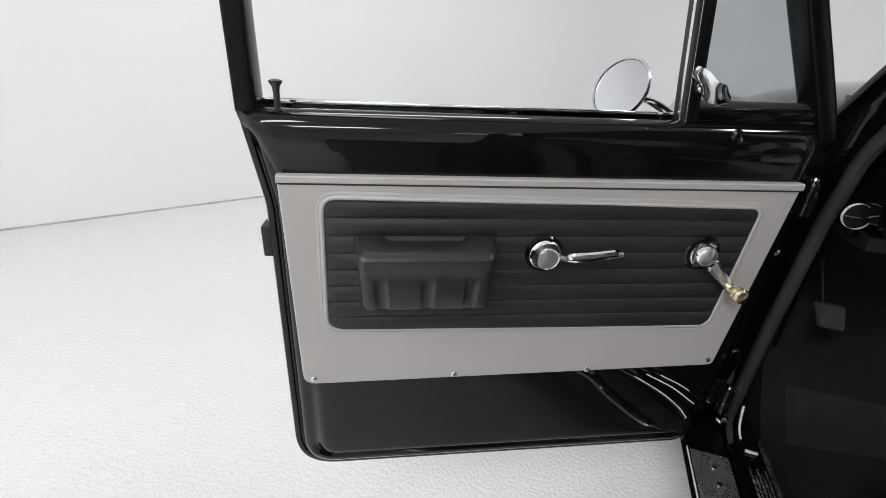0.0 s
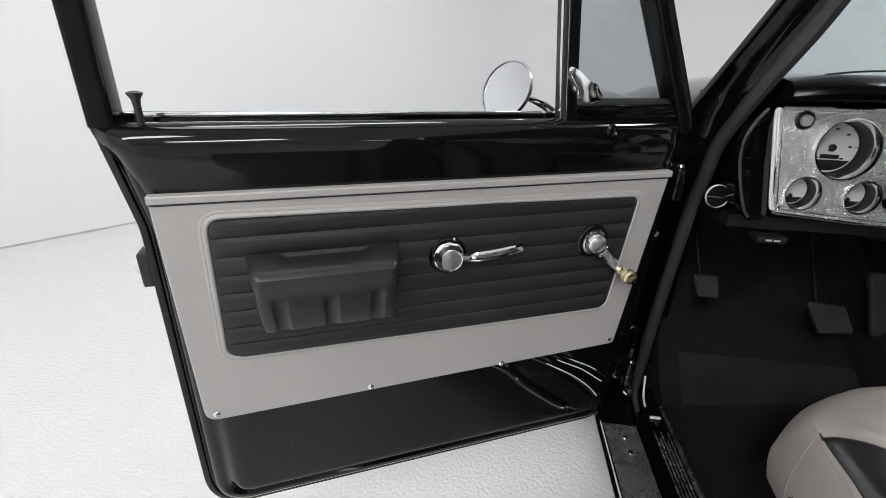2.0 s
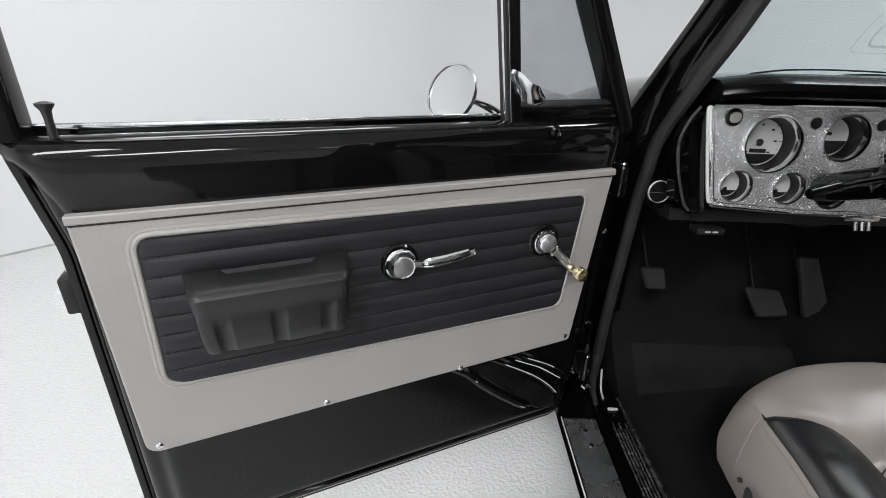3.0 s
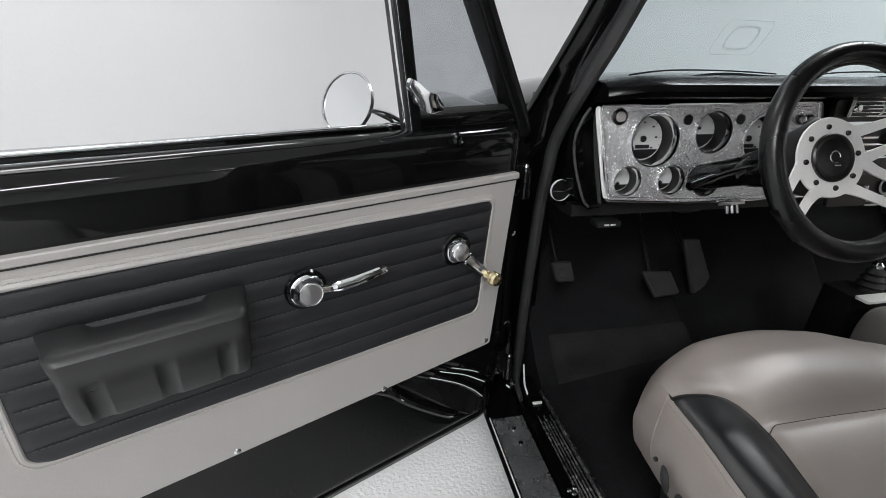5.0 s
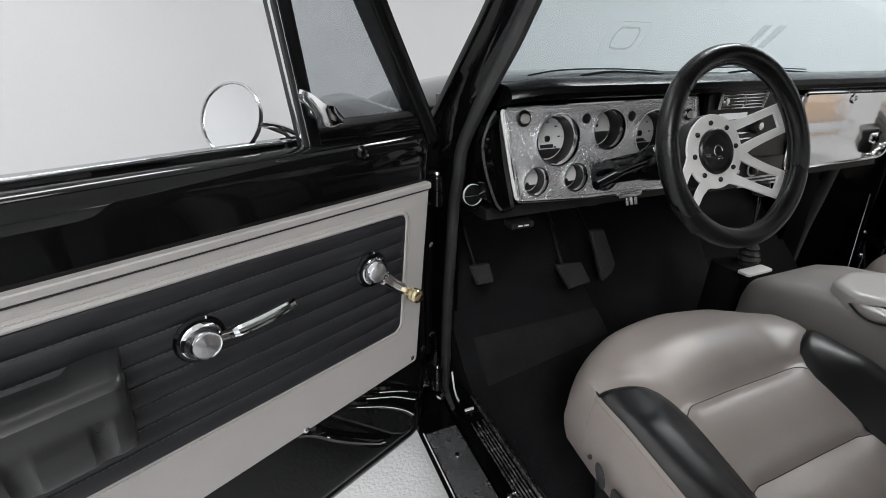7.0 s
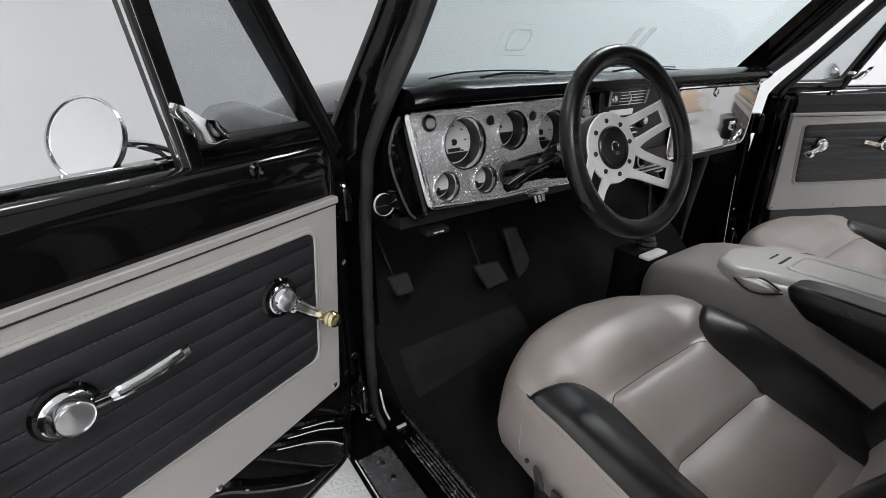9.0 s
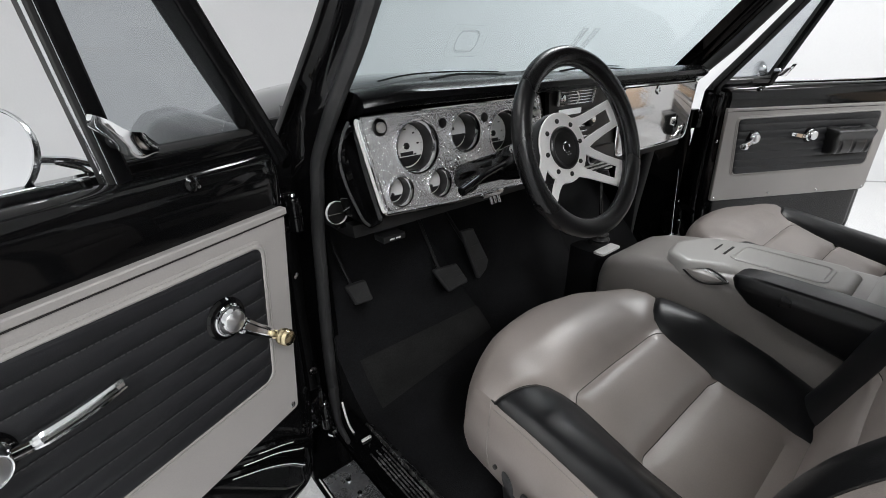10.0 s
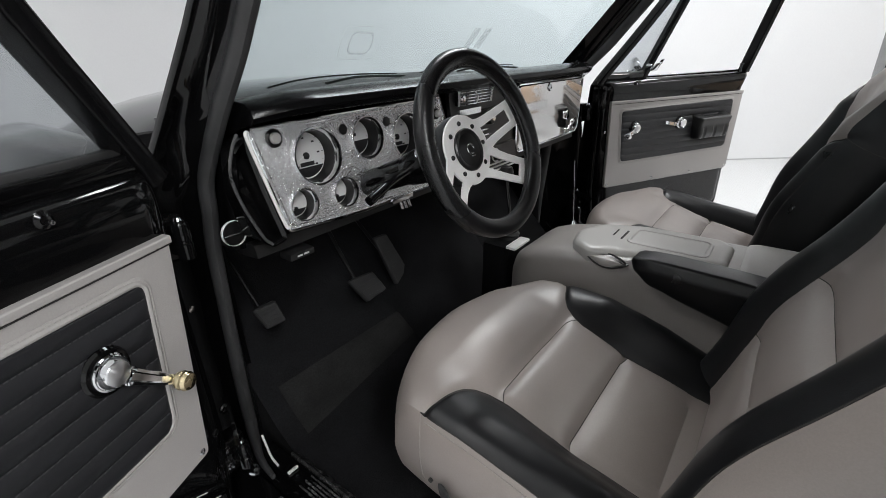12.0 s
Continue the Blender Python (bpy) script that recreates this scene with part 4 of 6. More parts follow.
part("headliner", box((-0.74, -1.07, 1.572), (0.74, -0.30, 1.583), 0.004), "tan", truck, "dark tan headliner")
part("back_wall", box((-0.85, -1.10, 0.30), (0.85, -1.06, 1.14), 0.008), "tan", truck, "dark lined cab back wall")
for m in (-1, 1):
    part("back_post", box((-0.05, -1.10, 1.14), (0.05, -1.06, 1.59), 0.008, Matrix.Translation((m * 0.745, 0, 0))), "tan", truck)
part("back_header", box((-0.78, -1.10, 1.50), (0.78, -1.06, 1.59), 0.008), "tan", truck)
rg = part("back_window", box((-0.70, -1.084, 1.135), (0.70, -1.079, 1.505)), "side_glass", truck, "tinted rear window")
rg.visible_shadow = False
part("bed_floor", box((-0.86, -3.28, 0.50), (0.86, -1.19, 0.55)), "paint_dull", truck)
part("bed_front", box((-0.86, -1.22, 0.55), (0.86, -1.18, 1.06), 0.01), "paint", truck)
part("tailgate", box((-0.86, -3.30, 0.55), (0.86, -3.26, 1.05), 0.01), "paint", truck)
part("chassis", box((-0.84, -3.2, 0.24), (0.84, 1.5, 0.29), 0.02), "metal_flat", truck)
for x, y in ((-0.82, 0.85), (0.82, 0.85), (-0.82, -2.15), (0.82, -2.15)):
    wh = thing_part("wheel", truck)
    wm = Matrix.Translation((x, y, 0.335)) @ Matrix.Rotation(radians(90), 4, "Y")
    part("tyre", lathe([(0.21, -0.10), (0.30, -0.115), (0.33, -0.09), (0.335, 0.0), (0.33, 0.09), (0.30, 0.115), (0.21, 0.10)], 40, wm), "tyre", wh)
    part("rim", lathe([(0.0, -0.06), (0.09, -0.07), (0.16, -0.05), (0.20, -0.09), (0.215, -0.10), (0.215, 0.10), (0.20, 0.09), (0.16, 0.05), (0.09, 0.07), (0.0, 0.06)], 32, wm), "satin_alu", wh)
part("axle", box((-0.8, 0.82, 0.30), (0.8, 0.88, 0.36), 0.01), "metal_flat", truck)
part("axle", box((-0.8, -2.18, 0.30), (0.8, -2.12, 0.36), 0.01), "metal_flat", truck)
# heel mat on the driver's floor
FLOOR_LINE = [(-0.6, FLOOR_Z), (-0.05, FLOOR_Z), (0.04, 0.372), (0.10, 0.42), (0.20, 0.53)]
rows = []
for k in range(9):
    x = lerp(-0.705, -0.19, k / 8)
    near, far = lerp(0.052, 0.098, k / 8), 0.154
    row = []
    for j in range(9):
        y = lerp(near, far, j / 8)
        lift = 0.005 - (0.003 if k in (0, 8) or j in (0, 8) else 0)
        row.append(Vector((x, y - lift * 0.7, table(FLOOR_LINE, y) + lift)))
    rows.append(row)
part("heel_mat", loft(rows, False, False), "mat", truck, "worn black rubber heel mat")

# ---------------------------------------------------------------- the dashboard
dash = thing("dashboard", "black pickup dashboard with a pebbled aluminium gauge panel and polished glovebox", "dashboard", pose(0, 0, 0))
TOP_Z, TOP_Y, RAKE = 1.146, 0.010, 0.10


def dy_(z):
    """Where the dash face stands at a height."""
    return TOP_Y - RAKE * (TOP_Z - z)


def on_dash(x, z, out=0.0):
    return Vector((x, dy_(z) - out, z))


def dash_disc(profile, x, z, out=0.0, n=32):
    return lathe(profile, n, Matrix.Translation(on_dash(x, z, out)) @ towards((0, -1, RAKE)))


# padded top
pad = [(0.27, 1.140), (0.24, 1.162), (0.12, 1.182), (0.02, 1.197), (-0.030, 1.203), (-0.058, 1.199), (-0.074, 1.188), (-0.078, 1.176), (-0.068, 1.165), (-0.030, 1.159), (0.01, 1.154), (0.05, 1.145)]
rings = []
for k in range(25):
    x = -0.742 + 1.484 * k / 24
    e = max(0.0, (abs(x) - 0.65) / 0.092)
    rings.append([Vector((x, min(y, screen_y(x, 1.17) - 0.005) + (0.035 * e * e if y < 0.0 else 0), z - 0.012 * e * e)) for y, z in pad])
part("dash_pad", loft(rings), "dash_pad", dash, "black padded dash top")
# steel carcass behind the panels, with the drop below them
body = [(0.06, 1.155), (dy_(1.15) + 0.060, 1.152), (dy_(0.94) + 0.060, 0.935), (dy_(0.94) + 0.062, 0.915), (0.08, 0.905), (0.12, 0.92), (0.30, 1.05), (0.30, 1.15)]
part("carcass", loft([[Vector((x, y, z)) for y, z in body] for x in (-0.762, -0.74, 0, 0.74, 0.762)]), "paint", dash, "black steel dash")
# hollow end wing with a rolled edge on the driver's side
e = [(0.735, 1.140), (0.770, 1.110), (0.782, 1.04), (0.770, 0.955), (0.735, 0.925), (0.700, 0.930), (0.722, 1.04)]
o = fillet(e, 0.012, 3)
part("end_wing", loft([[Vector((-x, dy_(z) + 0.03, z)) for x, z in o], [Vector((-x, dy_(z) - 0.004, z)) for x, z in o], [Vector((-x, dy_(z) - 0.010, z)) for x, z in inset(o, 0.005)], [Vector((-x, dy_(z) - 0.004, z)) for x, z in inset(o, 0.011)], [Vector((-x, dy_(z) + 0.02, z)) for x, z in inset(o, 0.014)]]), "paint", dash, "black hollow dash end")
# the rolled edge's highlight, put in as a grey tube
part("wing_highlight", tube(smooth_path([Vector((-0.762, -0.016, 1.140)), Vector((-0.779, -0.020, 1.115)), Vector((-0.790, -0.021, 1.075)), Vector((-0.781, -0.024, 1.020)), Vector((-0.758, -0.028, 0.956)), Vector((-0.742, -0.026, 0.936))], 5), 0.0030, 8), "rubber", dash, "grey tube standing in for the highlight on the rolled dash edge")
# gauge panel
gp = thing_part("gauge_panel", dash)
plate = fillet([(-0.7345, 1.1425), (-0.190, 1.147), (-0.145, 0.936), (-0.500, 0.935), (-0.697, 0.948)], 0.012, 4)
GAUGES = {"speedometer": (-0.598, 1.0715, 0.0550), "fuel_gauge": (-0.4575, 1.086, 0.0448), "tachometer": (-0.3245, 1.068, 0.0550), "oil_gauge": (-0.653, 0.986, 0.0315), "temperature_gauge": (-0.546, 0.985, 0.0318), "clock_gauge": (-0.457, 0.982, 0.036)}


def holed(outline, holes, out):
    """A flat sheet of the dash face with round holes."""
    bm = bmesh.new()
    loops = [outline] + [[(x + r * math.cos(2 * math.pi * k / 40), z + r * math.sin(2 * math.pi * k / 40)) for k in range(40)] for x, z, r in holes]
    edges = []
    for lp in loops:
        vs = [bm.verts.new(on_dash(x, z, out)) for x, z in lp]
        edges += [bm.edges.new((vs[i], vs[(i + 1) % len(vs)])) for i in range(len(vs))]
    bmesh.ops.triangle_fill(bm, use_beauty=True, use_dissolve=False, edges=edges)
    return bm


bm = holed(plate, GAUGES.values(), 0.010)
add_loft(bm, [[on_dash(x, z, o) for x, z in plate] for o in (0.010, -0.008)], True, False)
bmesh.ops.remove_doubles(bm, verts=bm.verts, dist=1e-5)
part("plate", bm, "bezel", gp, "pebbled aluminium gauge panel")
part("panel_rim", sweep([on_dash(x, z, 0.009) for x, z in inset(plate, -0.0025)], circle(0.0032, 8), (0, -1, 0.1), True), "chrome", gp, "chrome edge of the gauge panel")
part("panel_bead", sweep([on_dash(x, z, 0.0102) for x, z in inset(plate, 0.0065)], circle(0.0011, 6), (0, -1, 0.1), True), "dial_ring", gp, "fine raised border of the panel")
part("left_edge", sweep(smooth_path([on_dash(-0.734, 1.140, 0.009), on_dash(-0.738, 1.128, 0.010), on_dash(-0.723, 1.05, 0.010), on_dash(-0.705, 0.964, 0.010), on_dash(-0.697, 0.952, 0.009)], 5), circle(0.0034, 12), (0, -1, 0.1)), "satin_alu", gp, "bright end strip")


def gauge(name, start, needle, label, marks, odo=False, blank=False, pivot=(0.0, 0.0)):
    """A sunk dial: chrome cone, black well, white face, marks and needle."""
    x, z, r = GAUGES[name]
    g = thing_part(name, dash)
    g["label"] = label
    D = -0.034 if r > 0.04 else -0.024
    part("cone", dash_disc([(r * 1.05, 0.0098), (r * 1.035, 0.0135), (r * 0.99, 0.0135), (r * 0.965, 0.010), (r * 0.935, 0.010 + (D - 0.010) * 0.30), (r * 0.915, 0.010 + (D - 0.010) * 0.30)], x, z, 0, 40), "dial_ring", g, "brushed bright dial ring")
    part("well", dash_disc([(r * 0.935, 0.010 + (D - 0.010) * 0.27), (r * 0.90, D + 0.004), (r * 0.88, D), (0.0, D)], x, z, 0, 40), "gauge_black", g)
    fr = r * 0.86
    part("face", dash_disc([(fr, D + 0.0005), (fr, D + 0.0015), (0.0, D + 0.0015)], x, z, 0, 36), "dial", g, "white dial face")
    tick = bmesh.new()
    for k in range(marks):
        a = radians(start - (2 * (start - 90)) * k / (marks - 1))
        big = k % 2 == 0
        L, W = (0.11, 0.011) if big else (0.07, 0.008)
        p0, p1 = Vector((math.cos(a), math.sin(a))), Vector((-math.sin(a), math.cos(a)))
        pts = [p0 * (fr * 0.96) + p1 * fr * W, p0 * (fr * 0.96) - p1 * fr * W, p0 * (fr * (0.96 - L)) - p1 * fr * W, p0 * (fr * (0.96 - L)) + p1 * fr * W]
        add_loft(tick, [[on_dash(x + q.x, z + q.y, D + o) for q in pts] for o in (0.0016, 0.0020)])
        if big and r > 0.045:
            c = p0 * fr * 0.68
            h, w = fr * 0.035, fr * 0.065
            add_loft(tick, [[on_dash(x + c.x + u, z + c.y + v, D + o) for u, v in ((-w, -h), (w, -h), (w, h), (-w, h))] for o in (0.0016, 0.0020)])
    part("marks", tick, "ink", g)
    if not blank:
        a = radians(needle)
        px, pz = x + pivot[0], z + pivot[1]
        p0, p1 = Vector((math.cos(a), math.sin(a))), Vector((-math.sin(a), math.cos(a)))
        pts = [p0 * fr * 0.84, -p0 * fr * 0.16 + p1 * fr * 0.035, -p0 * fr * 0.16 - p1 * fr * 0.035]
        part("needle", loft([[on_dash(px + q.x, pz + q.y, D + o) for q in pts] for o in (0.0035, 0.0045)]), "needle", g, "thin white needle")
        part("needle_cap", dash_disc([(fr * 0.15, D + 0.0016), (fr * 0.15, D + 0.005), (fr * 0.11, D + 0.0065), (0.0, D + 0.007)], px, pz), "ink", g)
    if odo:
        cz, cx = (z - fr * 0.42, x) if not blank else (z + fr * 0.10, x - fr * 0.30)
        part("counter", loft([[on_dash(cx + u * fr * 0.36, cz + v * fr * 0.085, D + o) for u, v in ((-1, -1), (1, -1), (1, 1), (-1, 1))] for o in (0.0016, 0.0026)]), "ink", g, "dark digital counter window")
    if blank:
        pts = [Vector((fr * 0.99 * math.cos(t), fr * 0.99 * math.sin(t))) for t in [radians(195 + 150 * k / 14) for k in range(15)]]
        part("dark_sector", loft([[on_dash(x + q.x, z + q.y, D + o) for q in pts] for o in (0.0016, 0.0024)]), "ink", g)
    else:
        pts = [Vector((fr * 0.99 * math.cos(t), fr * 0.99 * math.sin(t))) for t in [radians(214 + 112 * k / 12) for k in range(13)]]
        part("dark_foot", loft([[on_dash(x + q.x, z + q.y, D + o) for q in pts] for o in (0.0016, 0.0024)]), "ink", g)
    return g


gauge("speedometer", 225, 205, "white faced speedometer in a chrome cone", 13, True)
gauge("fuel_gauge", 215, 150, "white faced twin gauge with a dark lower half", 9, True, True)
gauge("tachometer", 225, 200, "white faced tachometer in a chrome cone", 13, True)
gauge("oil_gauge", 150, 178, "small white gauge in a chrome ring", 5, pivot=(-0.002, -0.010))
gauge("temperature_gauge", 150, 178, "small white gauge in a chrome ring", 5, pivot=(-0.002, -0.010))
gauge("clock_gauge", 160, 60, "small round gauge in shade", 5, False, True)


def dash_knob(name, x, z, r, label, ring="gauge_black", cap="chrome_worn", depth=0.018):
    k = thing_part(name, dash)
    k["label"] = label
    part("collar", dash_disc([(r, 0.009), (r, 0.012), (r * 0.75, 0.0145), (0.0, 0.0145)], x, z), ring, k)
    part("button", dash_disc([(r * 0.62, 0.0145), (r * 0.62, 0.0145 + depth * 0.6), (r * 0.5, 0.0145 + depth), (0.0, 0.015 + depth)], x, z), cap, k)


dash_knob("headlamp_switch", -0.687, 1.120, 0.017, "black headlamp switch with a grey button", "gauge_black", "taupe_plastic", 0.006)
dash_knob("wiper_switch", -0.214, 1.108, 0.014, "black switch with a bright button", "gauge_black", "satin_alu", 0.014)
dash_knob("small_switch", -0.240, 1.111, 0.011, "small black switch", "gauge_black", "chrome_worn", 0.008)
for x, z in ((-0.5245, 1.1128), (-0.3945, 1.1124)):
    part("warning_light", dash_disc([(0.011, 0.009), (0.011, 0.0108), (0.008, 0.0112), (0.0, 0.0112)], x, z), "gauge_black", dash, "dark round warning light")
for x, z in ((-0.724, 1.135), (-0.200, 1.139), (-0.690, 0.957), (-0.455, 1.140), (-0.345, 1.141)):
    part("panel_screw", dash_disc([(0.004, 0.010), (0.0035, 0.0125), (0.0, 0.0128)], x, z, 0, 10), "chrome_worn", dash)
# chrome radio panel, vent and centre stack
cs = thing_part("centre_stack", dash)
part("plate", loft([[on_dash(x, z, o) for x, z in fillet([(-0.140, 1.152), (0.196, 1.152), (0.196, 0.938), (-0.135, 0.938)], 0.01, 3)] for o in (-0.01, 0.003)]), "abs", cs, "black centre panel")
vent = thing_part("centre_vent", dash)
part("frame", loft([[on_dash(x, z, o) for x, z in fillet([(-0.108, 1.154), (0.068, 1.154), (0.050, 1.115), (-0.116, 1.115)], 0.006, 3)] for o in (0.002, 0.009)]), "gauge_black", vent)
for k in range(5):
    z = 1.1185 + 0.0080 * k
    part("slat", box((-0.112 + 0.0016 * k, -0.005, -0.0014), (0.050 + 0.0034 * k, 0.005, 0.0014), 0.0008, Matrix.Translation(on_dash(0, z, 0.013)) @ Matrix.Rotation(radians(-4), 4, "X")), "chrome", vent)
for x, lean, r in ((-0.109, 0.20, 0.0032), (0.059, 0.42, 0.0028)):
    part("upright", tube([on_dash(x - lean * 0.019, 1.1165, 0.014), on_dash(x + lean * 0.019, 1.1535, 0.014)], r, 8, up=(1, 0.1, 0.1)), "satin_alu", vent)
part("divider", tube(smooth_path([on_dash(-0.034, 1.1175, 0.017), on_dash(-0.024, 1.127, 0.018), on_dash(-0.022, 1.138, 0.018), on_dash(-0.030, 1.150, 0.017)], 5), 0.0018, 8, up=(1, 0.1, 0.1)), "satin_alu", vent, "curved chrome vent divider")
part("thumb_wheel", dash_disc([(0.010, 0.010), (0.011, 0.016), (0.008, 0.020), (0.0, 0.021)], -0.094, 1.134), "chrome_worn", vent, "small chrome thumb wheel")
radio = thing_part("radio", dash)
part("trim_bar", loft([[on_dash(x, z, o) for x, z in fillet([(-0.112, 1.106), (-0.002, 1.106), (-0.008, 1.090), (-0.112, 1.090)], 0.003, 3)] for o in (0.004, 0.014)]), "chrome", radio, "bright plate above the radio")
part("body", loft([[on_dash(x, z, o) for x, z in fillet([(-0.118, 1.086), (0.150, 1.100), (0.145, 0.988), (-0.112, 0.988)], 0.006, 3)] for o in (0.002, 0.012)]), "abs", radio, "black radio")
for k in range(4):
    z = 1.070 - 0.0155 * k
    part("trim_line", box((-0.085, -0.002, -0.0022), (0.004 + 0.01 * k, 0.002, 0.0022), 0.0008, Matrix.Translation(on_dash(0, z, 0.014))), "chrome", radio)
part("screen", loft([[on_dash(x, z, o) for x, z in ((-0.070, 1.051), (-0.010, 1.051), (-0.010, 1.042), (-0.070, 1.042))] for o in (0.012, 0.0150)]), "gauge_black", radio)
for x, z in ((-0.098, 1.040), (0.034, 1.068)):
    knob = part("dial_knob", dash_disc([(0.021, 0.011), (0.020, 0.024), (0.017, 0.028), (0.012, 0.029), (0.0, 0.029)], x, z), "gauge_black", radio, "round black radio knob")
    part("cap", dash_disc([(0.010, 0.0285), (0.0095, 0.032), (0.0, 0.0325)], x, z), "chrome_worn", knob, "small bright knob cap")
ctl = thing_part("heater_control", dash)
part("plate", loft([[on_dash(x, z, o) for x, z in fillet([(-0.112, 0.982), (0.190, 0.982), (0.190, 0.905), (-0.105, 0.905)], 0.008, 3)] for o in (0.002, 0.010)]), "abs", ctl, "black heater control panel")
for z in (0.928, 0.917, 0.906):
    part("chrome_line", box((0.010, -0.002, -0.0022), (0.178, 0.003, 0.0022), 0.0008, Matrix.Translation(on_dash(0, z, 0.012))), "satin_alu", ctl)
part("knob_ring", dash_disc([(0.016, 0.009), (0.021, 0.013), (0.022, 0.016), (0.020, 0.018), (0.017, 0.016)], 0.056, 0.952), "satin_alu", ctl, "round chrome knob ring")
part("knob", dash_disc([(0.0165, 0.010), (0.015, 0.024), (0.010, 0.027), (0.0, 0.027)], 0.056, 0.952), "gauge_black", ctl)
part("knob_cap", dash_disc([(0.007, 0.0265), (0.006, 0.030), (0.0, 0.0305)], 0.056, 0.952), "chrome_worn", ctl)
for x in (-0.06, -0.02):
    part("slider", box((-0.006, -0.012, -0.006), (0.006, 0.004, 0.006), 0.002, Matrix.Translation(on_dash(x, 0.954, 0.016))), "chrome_worn", ctl)
# glovebox
gb = thing_part("glovebox", dash)
gl = fillet([(0.205, 1.148), (0.742, 1.144), (0.712, 0.938), (0.205, 0.938)], [0.01, 0.012, 0.035, 0.02], 5)
part("lid", loft([[on_dash(x, z, -0.008) for x, z in gl], [on_dash(x, z, 0.004 + 0.110 * (z - 0.938)) for x, z in gl], [on_dash(x, z, 0.009 + 0.110 * (z - 0.938)) for x, z in inset(gl, 0.004)]]), "stainless", gb, "mirror polished glovebox lid")
part("lid_edge", sweep([on_dash(x, z, 0.004 + 0.095 * (z - 0.938)) for x, z in inset(gl, -0.003)], circle(0.0045, 8), (0, -1, 0.1), True), "chrome", gb)
part("lock", dash_disc([(0.016, 0.018), (0.016, 0.030), (0.0135, 0.034), (0.009, 0.034), (0.008, 0.031), (0.0, 0.031)], 0.425, 1.1265), "chrome", gb, "round chrome lock button")
# lower left air vent, under-dash parts
av = thing_part("air_vent", dash)
avm = Matrix.Translation((-0.778, 0.045, 0.955)) @ towards((0.05, -1, 0.1))
part("ring", lathe([(0.0233, 0.003), (0.0233, 0.0085), (0.0236, 0.0092), (0.0244, 0.0080), (0.0244, 0.002)], 36, avm), "satin_alu", av, "round chrome vent ring")
part("flap", lathe([(0.0, 0.004), (0.0208, 0.004), (0.0208, 0.006), (0.0, 0.007)], 24, avm), "gauge_black", av)
part("bar", box((-0.020, -0.0105, -0.0013), (0.020, -0.0070, 0.0013), 0.0006, Matrix.Translation((-0.778, 0.045, 0.955))), "chrome_worn", av)
part("under_panel", loft([[Vector((x, y, z)) for y, z in ((0.02, 0.925), (0.015, 0.900), (0.06, 0.895), (0.34, 0.90), (0.34, 0.93))] for x in (-0.755, 0.0, 0.755)]), "metal_flat", dash, "dark underside")
part("brake_release", box((-0.03, -0.02, -0.008), (0.03, 0.02, 0.008), 0.004, Matrix.Translation((-0.665, 0.02, 0.880))), "abs", dash)
for x in (-0.673, -0.657):
    part("release_mark", box((-0.006, -0.0215, -0.0018), (0.006, -0.0195, 0.0018), 0.0, Matrix.Translation((x, 0.02, 0.880))), "dial", dash, "small white mark")
part("wire_loom", tube(smooth_path([(-0.70, 0.16, 0.885), (-0.60, 0.12, 0.865), (-0.48, 0.16, 0.880), (-0.36, 0.12, 0.862), (-0.22, 0.17, 0.885)], 6), 0.008, 8), "gasket", dash, "black cable loom")
part("switch_block", box((-0.036, -0.010, -0.007), (0.036, 0.010, 0.007), 0.002, Matrix.Translation((-0.383, -0.020, 0.931))), "chrome_worn", dash, "small metal switch plate")
for x in (-0.392, -0.378, -0.364):
    part("toggle", lathe([(0.0, 0.0), (0.005, 0.0), (0.0045, 0.018), (0.0, 0.020)], 10, towards((0, -0.4, -1), (x, -0.026, 0.922))), "chrome_worn", dash)


# ---------------------------------------------------------------- pedals
def pedal(name, pad_pts, at, tilt, arm_to, label, group="pedals", mt="pedal"):
    p = thing(name, label, "pedal", Matrix.Translation(at) @ Matrix.Rotation(radians(tilt), 4, "X"), group)
    o = fillet(pad_pts, 0.008, 3)
    part("pad", loft([[Vector((x, 0.006, z)) for x, z in o], [Vector((x, -0.004, z)) for x, z in o], [Vector((x, -0.009, z)) for x, z in inset(o, 0.004)]]), mt, p)
    zs = [q[1] for q in pad_pts]
    for k in range(4):
        z = lerp(min(zs) + 0.014, max(zs) - 0.012, k / 3)
        cut = [lerp(a[0], b[0], (z - a[1]) / (b[1] - a[1])) for a, b in zip(pad_pts, pad_pts[1:] + pad_pts[:1]) if (a[1] - z) * (b[1] - z) < 0]
        part("tread", box((min(cut) + 0.009, -0.0105, z - 0.002), (max(cut) - 0.009, -0.008, z + 0.002)), mt, p)
    part("arm", tube(smooth_path([Vector((0, 0.006, 0.0)), Vector((0, 0.04, 0.03)), Vector(arm_to)], 5), 0.0055, 8), "gauge_black", p)


pedal("parking_brake_pedal", [(-0.036, 0.029), (0.025, 0.029), (0.034, -0.030), (-0.018, -0.028)], (-0.688, 0.150, 0.689), -20, (0.0, 0.12, 0.22), "grey rubber parking brake pedal on a black arm")
pedal("brake_pedal", [(-0.055, 0.042), (0.037, 0.034), (0.060, -0.034), (-0.022, -0.040)], (-0.375, 0.150, 0.626), -28, (0.02, 0.10, 0.30), "grey rubber brake pedal on a black arm")
pedal("accelerator_pedal", [(-0.045, 0.083), (0.005, 0.080), (0.041, -0.035), (0.025, -0.060), (-0.016, -0.084)], (-0.265, 0.150, 0.675), -18, (0.0, 0.12, 0.16), "tall grey rubber accelerator pedal")


